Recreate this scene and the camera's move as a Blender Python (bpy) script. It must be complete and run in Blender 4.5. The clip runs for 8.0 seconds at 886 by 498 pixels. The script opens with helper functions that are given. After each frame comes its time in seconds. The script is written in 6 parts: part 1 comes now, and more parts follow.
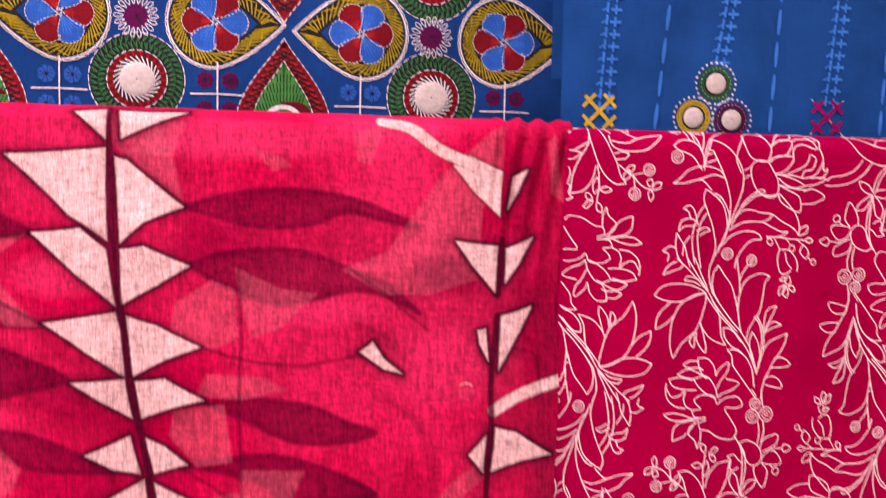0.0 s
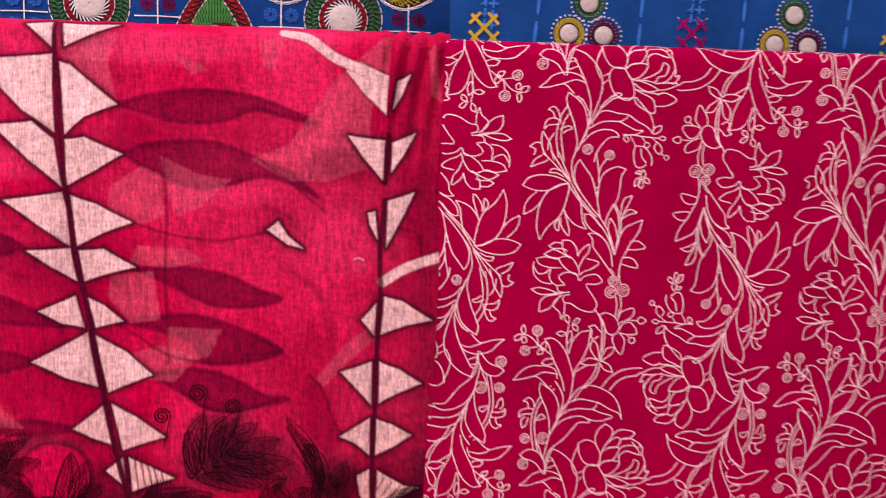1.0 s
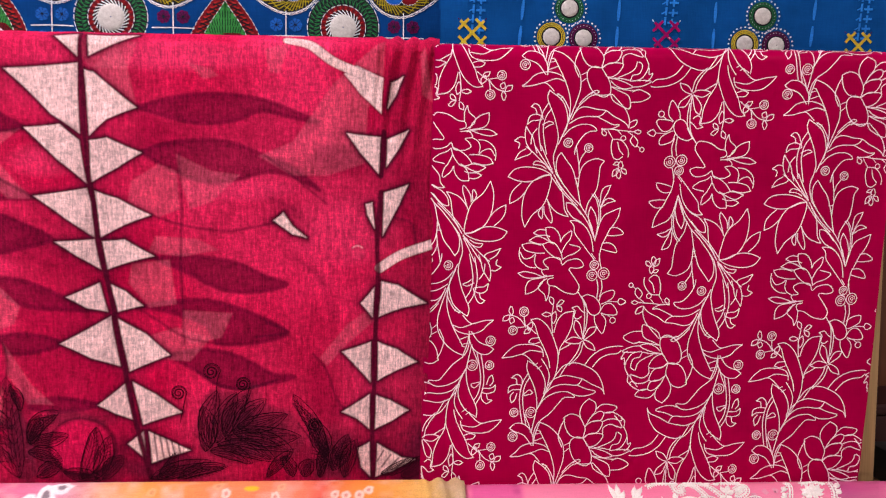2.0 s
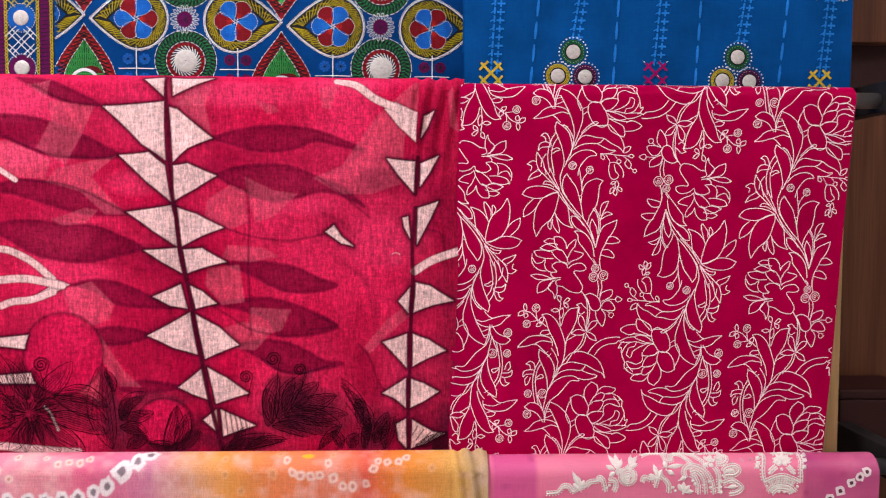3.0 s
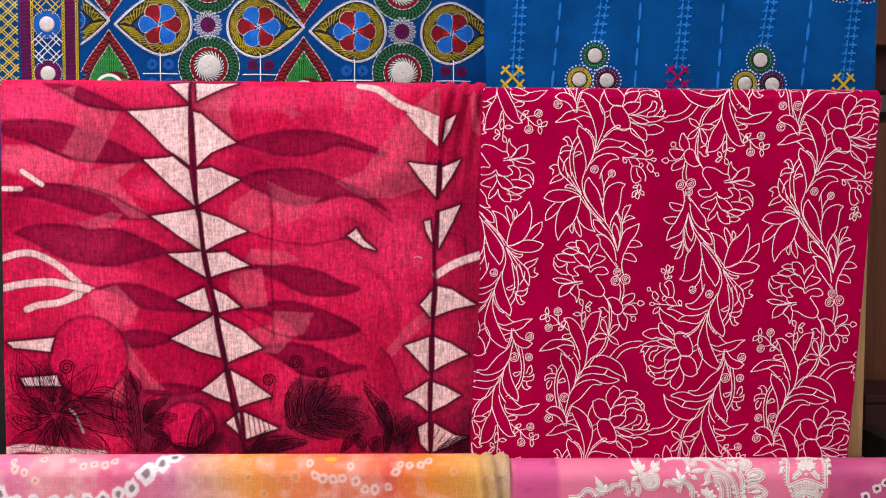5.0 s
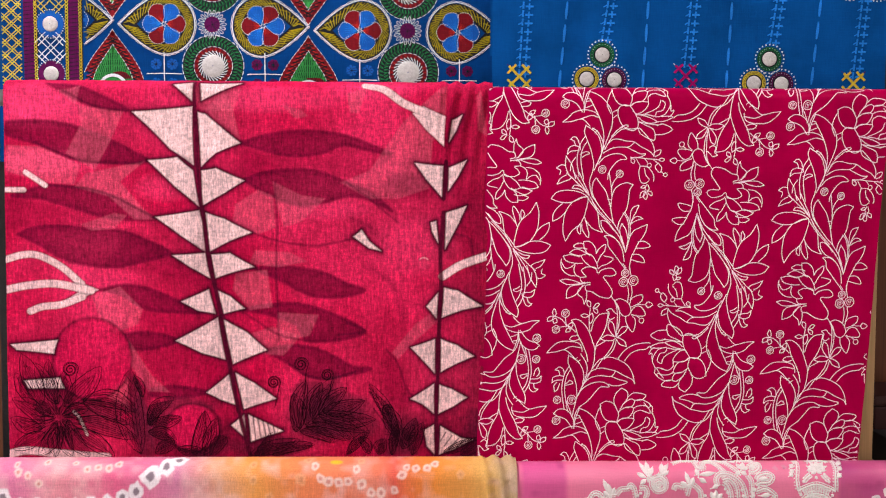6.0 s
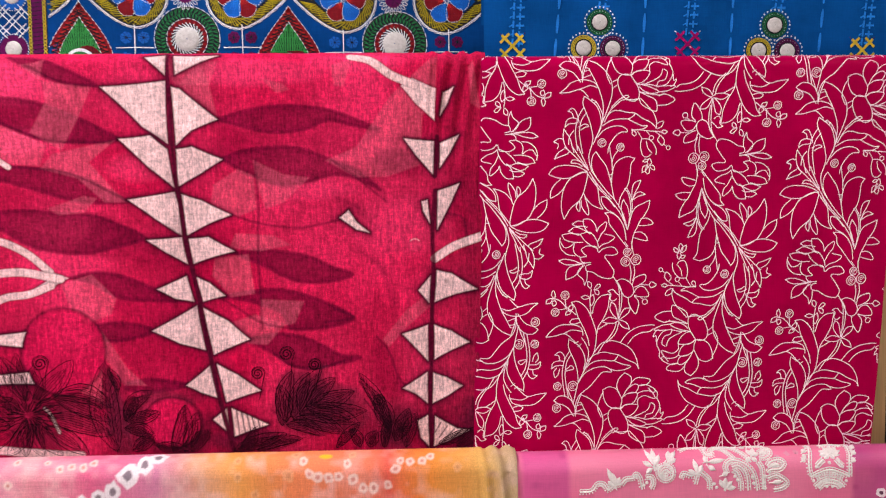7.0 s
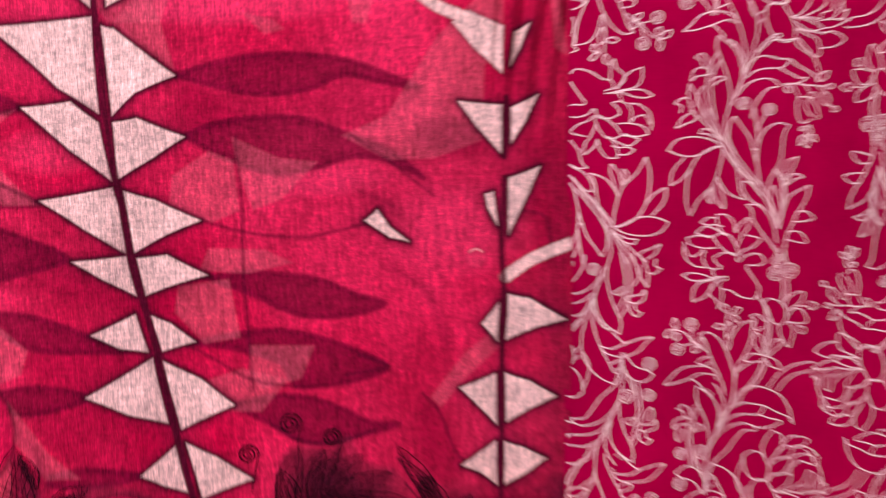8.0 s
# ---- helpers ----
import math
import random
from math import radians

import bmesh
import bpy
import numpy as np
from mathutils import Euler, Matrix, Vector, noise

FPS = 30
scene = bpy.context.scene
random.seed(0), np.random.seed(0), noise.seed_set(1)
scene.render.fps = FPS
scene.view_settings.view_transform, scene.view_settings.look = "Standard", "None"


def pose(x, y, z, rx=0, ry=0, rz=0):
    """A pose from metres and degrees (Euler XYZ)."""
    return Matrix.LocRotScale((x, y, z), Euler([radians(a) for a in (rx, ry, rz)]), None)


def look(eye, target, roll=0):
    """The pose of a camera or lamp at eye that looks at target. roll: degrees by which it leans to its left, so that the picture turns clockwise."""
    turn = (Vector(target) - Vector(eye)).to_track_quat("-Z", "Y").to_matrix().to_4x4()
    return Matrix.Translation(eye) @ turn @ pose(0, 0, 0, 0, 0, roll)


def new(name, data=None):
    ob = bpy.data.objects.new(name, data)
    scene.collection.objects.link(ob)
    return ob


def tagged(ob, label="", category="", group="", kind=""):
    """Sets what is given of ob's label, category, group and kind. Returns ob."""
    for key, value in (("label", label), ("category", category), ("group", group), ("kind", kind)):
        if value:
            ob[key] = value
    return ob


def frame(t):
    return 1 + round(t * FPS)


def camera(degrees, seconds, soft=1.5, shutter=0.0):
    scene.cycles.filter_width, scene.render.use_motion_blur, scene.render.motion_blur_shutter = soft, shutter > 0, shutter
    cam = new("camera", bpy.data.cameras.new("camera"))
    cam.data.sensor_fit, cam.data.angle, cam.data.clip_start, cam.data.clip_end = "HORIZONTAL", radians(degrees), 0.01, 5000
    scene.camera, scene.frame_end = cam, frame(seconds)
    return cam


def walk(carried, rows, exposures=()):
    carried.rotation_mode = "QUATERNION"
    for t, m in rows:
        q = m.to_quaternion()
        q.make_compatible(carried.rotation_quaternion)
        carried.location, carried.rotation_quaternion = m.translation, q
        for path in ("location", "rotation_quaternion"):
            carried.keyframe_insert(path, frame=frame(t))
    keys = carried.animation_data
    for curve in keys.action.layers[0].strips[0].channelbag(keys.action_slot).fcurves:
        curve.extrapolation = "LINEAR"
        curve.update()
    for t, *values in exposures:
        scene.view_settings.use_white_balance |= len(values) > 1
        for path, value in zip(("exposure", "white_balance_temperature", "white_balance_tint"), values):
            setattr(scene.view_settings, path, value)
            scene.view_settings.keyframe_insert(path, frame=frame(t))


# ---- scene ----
cam = camera(56, 8.0, soft=1.15, shutter=0.5)
PATH = [
    (0, (-0.138, -0.713, 1.252), (0.121, 1.267, 1.138), 1.2),
    (0.5, (-0.072, -0.769, 1.211), (0.117, 1.213, 1.046), 1.3),
    (1, (-0.002, -0.857, 1.178), (0.153, 1.129, 1.007), 1.3),
    (1.2, (0.013, -0.886, 1.176), (0.164, 1.098, 0.981), 1.3),
    (2.3, (0.025, -0.987, 1.152), (0.121, 1.008, 1.033), 0.4),
    (2.5, (0.011, -1.05, 1.155), (0.11, 0.944, 1.042), 0.4),
    (3, (-0.003, -1.107, 1.157), (0.076, 0.889, 1.052), 0.3),
    (3.5, (-0.016, -1.108, 1.154), (0.043, 0.889, 1.048), 0.2),
    (4, (-0.017, -1.107, 1.158), (0.035, 0.889, 1.052), 0.1),
    (4.5, (-0.012, -1.109, 1.157), (0.036, 0.888, 1.06), 0.2),
    (6, (-0.017, -1.099, 1.159), (0.02, 0.898, 1.061), 0.2),
    (6.5, (-0.028, -1.072, 1.155), (0.024, 0.925, 1.046), -0.2),
    (7, (-0.026, -1.039, 1.146), (0.049, 0.956, 1.02), -0.6),
    (7.5, (-0.035, -0.922, 1.149), (0.081, 1.068, 0.987), -1.3),
    (8, (-0.12, -0.698, 1.162), (0.079, 1.283, 0.971), -1.7),
]
walk(cam, [(t, look(eye, target, roll)) for t, eye, target, roll in PATH],
     exposures=[(0.0, 0.7, 7700, 54), (0.5, 0.62, 7700, 56), (1.2, 0.44, 7300, 48), (2.4, 0.46, 6600, 20), (4.7, 0.52, 6550, 19),
                (7.0, 0.53, 6550, 20), (8.0, 0.53, 6700, 30)])

# ---- world and lamps ----
world = bpy.data.worlds.new("shop_air")
scene.world = world
world.use_nodes = True
world.node_tree.nodes["Background"].inputs["Color"].default_value = (0.9, 0.92, 1.0, 1)
world.node_tree.nodes["Background"].inputs["Strength"].default_value = 0.05


# unseen lamps, assumed overhead; the right-hand one is added to brighten post and cabinet
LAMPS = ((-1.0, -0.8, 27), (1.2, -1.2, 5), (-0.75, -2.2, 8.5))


def added_ceiling_lamp(x, y, watts, w, d):
    lamp = bpy.data.lights.new("added_ceiling_lamp", "AREA")
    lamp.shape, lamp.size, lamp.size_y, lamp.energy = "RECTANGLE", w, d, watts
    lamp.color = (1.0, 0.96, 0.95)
    ob = new("added_ceiling_lamp", lamp)
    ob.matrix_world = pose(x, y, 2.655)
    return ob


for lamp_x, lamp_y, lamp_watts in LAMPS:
    added_ceiling_lamp(lamp_x, lamp_y, lamp_watts, 0.58, 0.58)


# ---- materials ----
class Nodes:
    """A small builder of node materials."""

    def __init__(self, name):
        self.mat = bpy.data.materials.new(name)
        self.mat.use_nodes = True
        self.tree = self.mat.node_tree
        self.bsdf = self.tree.nodes["Principled BSDF"]

    def add(self, kind, **sets):
        node = self.tree.nodes.new(kind)
        for key, value in sets.items():
            if key in node.inputs:
                node.inputs[key].default_value = value
        return node

    def link(self, a, b):
        self.tree.links.new(a, b)

    def coords(self, scale):
        tc, mp = self.add("ShaderNodeTexCoord"), self.add("ShaderNodeMapping", Scale=scale)
        self.link(tc.outputs["Object"], mp.inputs["Vector"])
        return mp.outputs["Vector"]

    def noise(self, scale, size, detail=3.0):
        n = self.add("ShaderNodeTexNoise", Scale=size, Detail=detail)
        self.link(self.coords(scale), n.inputs["Vector"])
        return n.outputs["Fac"]

    def spread(self, fac, low, high, a=0.3, b=0.7):
        r = self.add("ShaderNodeMapRange")
        for key, value in (("From Min", a), ("From Max", b), ("To Min", low), ("To Max", high)):
            r.inputs[key].default_value = value
        self.link(fac, r.inputs["Value"])
        return r.outputs["Result"]

    def times(self, colour, fac):
        m = self.add("ShaderNodeMixRGB")
        m.blend_type = "MULTIPLY"
        m.inputs["Fac"].default_value = 1.0
        self.link(colour, m.inputs["Color1"])
        self.link(fac, m.inputs["Color2"])
        return m.outputs["Color"]

    def plus(self, a, b, op="ADD"):
        m = self.add("ShaderNodeMath")
        m.operation = op
        self.link(a, m.inputs[0])
        self.link(b, m.inputs[1])
        return m.outputs[0]

    def bump(self, height, strength, distance=0.001):
        b = self.add("ShaderNodeBump", Strength=strength, Distance=distance)
        self.link(height, b.inputs["Height"])
        self.link(b.outputs["Normal"], self.bsdf.inputs["Normal"])

    def finish(self, colour=None, rough=0.8, metal=0.0, sheen=0.0, spec=0.3, tint=(1, 1, 1)):
        if colour is not None:
            if isinstance(colour, tuple):
                self.bsdf.inputs["Base Color"].default_value = (*colour, 1)
            else:
                self.link(colour, self.bsdf.inputs["Base Color"])
        self.bsdf.inputs["Roughness"].default_value = rough
        self.bsdf.inputs["Metallic"].default_value = metal
        self.bsdf.inputs["Sheen Weight"].default_value = sheen
        self.bsdf.inputs["Sheen Roughness"].default_value = 0.35
        self.bsdf.inputs["Sheen Tint"].default_value = (*tint, 1)
        self.bsdf.inputs["Specular IOR Level"].default_value = spec
        return self.mat

    def rgb(self, colour):
        n = self.add("ShaderNodeRGB")
        n.outputs[0].default_value = (*colour, 1)
        return n.outputs[0]


def cloth_material(name, colour=None, thread=0.12, rough=0.8, sheen=0.15, stain=0.2, spec=0.2, bump=0.4, tint=(1, 1, 1), across=60, grain=0.0):
    """Woven cloth: a plain dye, or the dyes of the mesh's print attribute, with yarn streaks and soft unevenness."""
    n = Nodes(name)
    if colour is None:
        base = n.add("ShaderNodeAttribute")
        base.attribute_name = "print"
        base = base.outputs["Color"]
    else:
        base = n.rgb(colour)
    warp = n.noise((900, 900, 60), 1.0, 2.0)
    weft = n.noise((across, 900, 900), 1.0, 2.0)
    cloud = n.noise((14, 14, 14), 1.0, 4.0)
    yarn = n.plus(warp, weft)
    col = n.times(base, n.spread(yarn, 1 - thread, 1 + thread, 0.7, 1.3))
    if grain:
        slub = n.noise((1000, 1000, 160), 1.0, 3.0)
        pucker = n.noise((430, 430, 560), 1.0, 3.0)
        col = n.times(col, n.spread(slub, 1 - grain, 1 + grain, 0.32, 0.68))
        col = n.times(col, n.spread(pucker, 1 - grain * 0.4, 1 + grain * 0.4, 0.32, 0.68))
        yarn = n.plus(yarn, n.plus(slub, pucker))
    col = n.times(col, n.spread(cloud, 1 - stain, 1 + stain, 0.3, 0.7))
    n.bump(yarn, bump, 0.0006)
    return n.finish(col, rough, 0.0, sheen, spec, tint)


def plain_material(name, colour, rough=0.6, metal=0.0, vary=0.15, scale=60, spec=0.3, bump=0.15):
    n = Nodes(name)
    a = n.noise((scale, scale, scale), 1.0, 4.0)
    b = n.noise((scale * 6, scale * 6, scale * 6), 1.0, 2.0)
    col = n.times(n.rgb(colour), n.spread(n.plus(a, b), 1 - vary, 1 + vary, 0.7, 1.3))
    n.bump(b, bump, 0.0005)
    return n.finish(col, rough, metal, 0.0, spec)


def wood_material(name, dark, light, rough=0.45):
    n = Nodes(name)
    grain = n.noise((38, 38, 2.2), 1.0, 6.0)
    fine = n.noise((320, 320, 9), 1.0, 3.0)
    r = n.add("ShaderNodeValToRGB")
    r.color_ramp.elements[0].color, r.color_ramp.elements[1].color = (*dark, 1), (*light, 1)
    r.color_ramp.elements[0].position, r.color_ramp.elements[1].position = 0.3, 0.72
    n.link(grain, r.inputs["Fac"])
    col = n.times(r.outputs["Color"], n.spread(fine, 0.8, 1.15))
    n.bump(fine, 0.2, 0.0005)
    return n.finish(col, rough)


BROWN_WOOD = wood_material("brown_wood_veneer", (0.085, 0.028, 0.013), (0.15, 0.055, 0.025))
PALE_WOOD = wood_material("pale_wood", (0.36, 0.22, 0.09), (0.52, 0.35, 0.17), 0.55)
DARK_METAL = plain_material("dark_steel", (0.035, 0.034, 0.036), 0.45, 0.6, 0.2)
# near-black maroon; on the carcass it stands in for shade in the gaps
MAROON = plain_material("maroon_board_and_gap_shade", (0.028, 0.005, 0.005), 0.5)
CHROME = plain_material("rod_steel", (0.45, 0.45, 0.46), 0.3, 0.9, 0.08)
PAINT = plain_material("wall_paint", (0.72, 0.69, 0.64), 0.75, 0.0, 0.05, 8)
FLOOR = plain_material("grey_floor_tile", (0.32, 0.3, 0.28), 0.35, 0.0, 0.12, 5)
WHITE_FRAME = plain_material("white_metal", (0.75, 0.75, 0.74), 0.4)
# glow of the added ceiling panels, which stay out of view
GLOW = Nodes("added_lamp_diffuser")
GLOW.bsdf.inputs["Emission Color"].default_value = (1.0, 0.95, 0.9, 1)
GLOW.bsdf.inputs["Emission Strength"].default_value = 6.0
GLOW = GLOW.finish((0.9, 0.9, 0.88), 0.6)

MAGENTA_DYE, LINE_DYE = (0.37, 0.0, 0.05), (0.97, 0.77, 0.84)
MAGENTA = cloth_material("magenta_satin_cotton", MAGENTA_DYE, 0.06, 0.4, 0.6, 0.14, 0.02, 0.2, (1.0, 0.015, 0.3))
LINE_WHITE = cloth_material("white_line_print", LINE_DYE, 0.05, 0.7, 0.0, 0.08, 0.2, 0.1)
CRIMSON = cloth_material("crimson_printed_gauze", None, 0.2, 0.9, 0.5, 0.1, 0.05, 1.0, (0.95, 0.06, 0.25), 400, 0.24)
TIE_DYE = cloth_material("tie_dyed_crepe", None, 0.1, 0.75, 0.0, 0.06, 0.2, 0.45, grain=0.085)
ROSE = cloth_material("rose_satin", None, 0.05, 0.42, 0.0, 0.05, 0.4, 0.15)
NAVY = cloth_material("navy_printed_cotton", (0.0008, 0.044, 0.19), 0.1, 0.8, 0.0, 0.25, 0.02, 0.4)
BLUE = cloth_material("royal_blue_cotton", (0.0003, 0.068, 0.265), 0.07, 0.75, 0.0, 0.2, 0.02, 0.3)
CRIMSON_PLAIN = cloth_material("crimson_underside", (0.4, 0.01, 0.05), 0.15)
MIRROR = plain_material("silvery_mirror_disc", (0.55, 0.55, 0.54), 0.45, 0.1, 0.22, 260, 0.4, 0.4)
THREAD_WHITE = cloth_material("white_embroidery_thread", (0.84, 0.8, 0.78), 0.12, 0.6, 0.0, 0.05, 0.3, 0.8)
RESIST_WHITE = cloth_material("resist_white", (0.85, 0.74, 0.78), 0.05, 0.7, 0.0, 0.05)
RESIST_CORE = cloth_material("resist_core", (0.12, 0.04, 0.08), 0.05, 0.7, 0.0, 0.05)
RESIST_FAINT = cloth_material("resist_faint", (0.75, 0.3, 0.42), 0.05, 0.7, 0.0, 0.05)
INK_LINE = cloth_material("dark_ink_print", (0.02, 0.002, 0.008), 0.1, 0.9, 0.0, 0.05, 0.05)
THREAD = cloth_material("coloured_thread", None, 0.2, 0.8, 0.0, 0.2, 0.1, 0.6)
DYES = dict(
    leaf_green=(0.012, 0.2, 0.06),
    dark_ground=(0.012, 0.014, 0.018),
    purple=(0.1, 0.004, 0.07), yellow=(0.36, 0.3, 0.008), green=(0.008, 0.13, 0.045), dark_red=(0.17, 0.006, 0.012), light_green=(0.025, 0.26, 0.055),
    blue=(0.004, 0.1, 0.45), red=(0.5, 0.025, 0.02), dark=(0.008, 0.01, 0.014), light_blue=(0.008, 0.2, 0.7), white=(0.68, 0.74, 0.8),
    magenta=(0.3, 0.004, 0.12), gold=(0.52, 0.42, 0.035))


# ---- mesh helpers ----
def part(name, bm, material, parent=None, label=""):
    me = bpy.data.meshes.new(name)
    bm.to_mesh(me)
    bm.free()
    me.materials.append(material)
    ob = new(name, me)
    ob.parent = parent
    return tagged(ob, label) if label else ob


def box(bm, x0, x1, y0, y1, z0, z1, bevel=0.0):
    got = bmesh.ops.create_cube(bm, size=1.0, matrix=Matrix.LocRotScale(
        ((x0 + x1) / 2, (y0 + y1) / 2, (z0 + z1) / 2), None, (x1 - x0, y1 - y0, z1 - z0)))
    if bevel:
        edges = list({e for v in got["verts"] for e in v.link_edges})
        bmesh.ops.bevel(bm, geom=edges, offset=bevel, segments=2, profile=0.6, affect="EDGES")
    return bm


def box_part(name, dims, material, parent=None, label="", bevel=0.0):
    return part(name, box(bmesh.new(), *dims, bevel), material, parent, label)


def rod_mesh(p, q, r, sides=20):
    bm = bmesh.new()
    p, q = Vector(p), Vector(q)
    bmesh.ops.create_cone(bm, cap_ends=True, segments=sides, radius1=r, radius2=r, depth=(q - p).length,
                          matrix=Matrix.Translation((p + q) / 2) @ (q - p).to_track_quat("Z", "Y").to_matrix().to_4x4())
    for f in bm.faces:
        f.smooth = len(f.verts) == 4
    return bm


def mesh_from(name, verts, faces, material, parent=None, label="", smooth=True, colours=None):
    """A mesh object from arrays: verts (n, 3), faces (m, 3 or 4)."""
    me = bpy.data.meshes.new(name)
    verts, faces = np.asarray(verts, np.float32), np.asarray(faces, np.int32)
    k = faces.shape[1]
    me.vertices.add(len(verts))
    me.vertices.foreach_set("co", verts.ravel())
    me.loops.add(faces.size)
    me.loops.foreach_set("vertex_index", faces.ravel())
    me.polygons.add(len(faces))
    me.polygons.foreach_set("loop_start", np.arange(0, faces.size, k, dtype=np.int32))
    me.polygons.foreach_set("use_smooth", np.full(len(faces), smooth, bool))
    if colours is not None:
        att = me.color_attributes.new("print", "FLOAT_COLOR", "POINT")
        att.data.foreach_set("color", np.hstack([colours, np.ones((len(verts), 1))]).astype(np.float32).ravel())
    me.update(calc_edges=True)
    me.validate()
    me.materials.append(material)
    ob = new(name, me)
    ob.parent = parent
    return tagged(ob, label) if label else ob


class Drape:
    """A length of cloth hung over a rod: u runs along the rod and w up the cloth, both in metres;
    w is the height in the room as long as the front hangs straight, and goes on over the rod to the back."""

    def __init__(self, left, right, top, bottom, y, radius, drop, wave=0.002, seed=0, gather=None):
        self.left, self.right, self.top, self.bottom = left, right, top, bottom
        self.y, self.r, self.drop, self.wave, self.seed, self.gather = y, radius, drop, wave, seed, gather
        self.bend = top - radius
        self.end = self.bend + math.pi * radius + drop

    def edges(self, w):
        f = np.clip((w - self.bottom) / (self.bend - self.bottom), 0, 1)
        return (self.left[1] + (self.left[0] - self.left[1]) * f, self.right[1] + (self.right[0] - self.right[1]) * f)

    def at(self, u, w, lift=0.0):
        u, w = np.asarray(u, float), np.asarray(w, float)
        a = np.clip((w - self.bend) / self.r, 0, math.pi)
        over = np.maximum(w - self.bend - math.pi * self.r, 0)
        down = np.maximum(self.bend - w, 0)
        s = self.seed
        sway = np.clip(down / 0.12, 0, 1) * self.wave * (
            np.sin(u * 21 + s + 1.5 * np.sin(w * 5 + s)) + 0.6 * np.sin(u * 47 + 2.3 * s + w * 9))
        sway = sway + self.wave * 0.35 * np.sin(u * 95 + w * 31 + s) * np.sin(w * 60 + s)
        if self.gather:
            g0, g1, deep = self.gather
            f = np.clip((u - g0) / (g1 - g0), 0, 1)
            sway = sway + deep * np.sin(f * math.pi) ** 0.5 * np.sin(u * 330 + 9 * np.sin(w * 7)) * np.clip(1 - (self.bend - w) / 0.16, 0.12, 1)
        r = self.r + lift + sway * 0.6
        y = self.y + self.r - np.cos(a) * r - np.where(down > 0, 0.4 * sway, 0)
        z = self.bend + np.sin(a) * r - down - over
        return np.stack([u + 0 * z, y, z], -1)


def sheet(name, d, du, dw, material, parent, label="", paint=None, low=None, high=None, lift=0.0):
    """The cloth's own surface from w = low to w = high, as a grid; paint(u, w) gives its dyes."""
    low, high = d.bottom if low is None else low, d.end if high is None else high
    nw = max(2, int((high - low) / dw) + 1)
    nu = max(2, int((d.right[0] - d.left[0]) / du) + 1)
    w = np.linspace(low, high, nw)
    l, r = d.edges(w)
    f = np.linspace(0, 1, nu)
    u = l[:, None] + (r - l)[:, None] * f[None, :]
    ww = np.repeat(w[:, None], nu, 1)
    p = d.at(u, ww, lift).reshape(-1, 3)
    i = (np.arange(nw - 1)[:, None] * nu + np.arange(nu - 1)[None, :]).ravel()
    faces = np.stack([i, i + 1, i + nu + 1, i + nu], 1)
    return mesh_from(name, p, faces, material, parent, label, True, None if paint is None else paint(u.ravel(), ww.ravel()))


# ---- setting ----
tagged(box_part("floor", (-2.4, 2.4, -3.2, 0.6, -0.1, 0.0), FLOOR), "grey tiled shop floor", "floor", kind="structure")
tagged(box_part("ceiling", (-2.4, 2.4, -3.2, 0.6, 2.7, 2.8), PAINT), "plain white painted ceiling", "ceiling", kind="structure")
tagged(box_part("wall_back", (-2.4, 2.4, 0.5, 0.6, 0.0, 2.7), BROWN_WOOD), "brown wood-veneered wall behind the cloth rack", "wall", kind="structure")
tagged(box_part("wall_front", (-2.4, 2.4, -3.3, -3.2, 0.0, 2.7), PAINT), "plain pale painted wall", "wall", kind="structure")
tagged(box_part("wall_left", (-2.5, -2.4, -3.2, 0.6, 0.0, 2.7), PAINT), "plain pale painted side wall", "wall", kind="structure")
tagged(box_part("wall_right", (2.4, 2.5, -3.2, 0.6, 0.0, 2.7), PAINT), "plain pale painted side wall", "wall", kind="structure")


# unseen light panels, added to go with the assumed lamps
def added_ceiling_light(x, y):
    e = tagged(new("added_ceiling_light"), "square white ceiling light panel, unseen and added to light the rack", "ceiling light", "ceiling lights")
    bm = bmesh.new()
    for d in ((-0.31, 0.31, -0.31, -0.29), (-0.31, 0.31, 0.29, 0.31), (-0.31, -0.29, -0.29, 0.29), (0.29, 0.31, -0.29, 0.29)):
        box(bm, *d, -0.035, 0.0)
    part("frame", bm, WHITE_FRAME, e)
    box_part("diffuser", (-0.288, 0.288, -0.288, 0.288, -0.03, -0.012), GLOW, e, "glowing white diffuser of an added panel")
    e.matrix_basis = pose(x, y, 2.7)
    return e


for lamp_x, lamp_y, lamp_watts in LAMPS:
    added_ceiling_light(lamp_x, lamp_y)

# the rack: pale uprights, steel rods in three tiers and dark bracket arms
rack = tagged(new("display_rack"), "wooden display rack with steel rods in three tiers", "display rack")
box_part("upright", (0.562, 0.592, 0.014, 0.036, 0.0, 1.275), PALE_WOOD, rack, "pale wooden upright", 0.002)
box_part("upright", (-0.64, -0.6, 0.12, 0.16, 0.0, 1.95), DARK_METAL, rack, "dark steel upright", 0.002)
box_part("upright", (0.628, 0.648, 0.16, 0.2, 0.0, 1.95), DARK_METAL, rack, "dark steel upright", 0.002)
# the upper left rod is set back behind the right, following the camera-scaled cloth
RODS = ((-0.72, 0.1, 0.133, 1.906), (0.05, 0.66, 0.074, 1.87), (-0.72, 0.66, 0.015, 1.302), (-0.72, 0.66, -0.03, 0.81))
for x0, x1, ty, tz in RODS:
    part("rod", rod_mesh((x0, ty, tz), (x1, ty, tz), 0.011), CHROME, rack, "steel hanging rod")
    for bx in [q for q, there in ((-0.71, x0 < -0.5), (0.634, x1 > 0.5)) if there]:
        box_part("bracket_arm", (bx, bx + 0.026, ty - 0.02, 0.2, tz - 0.016, tz + 0.026), DARK_METAL, rack, "dark steel bracket arm", 0.002)

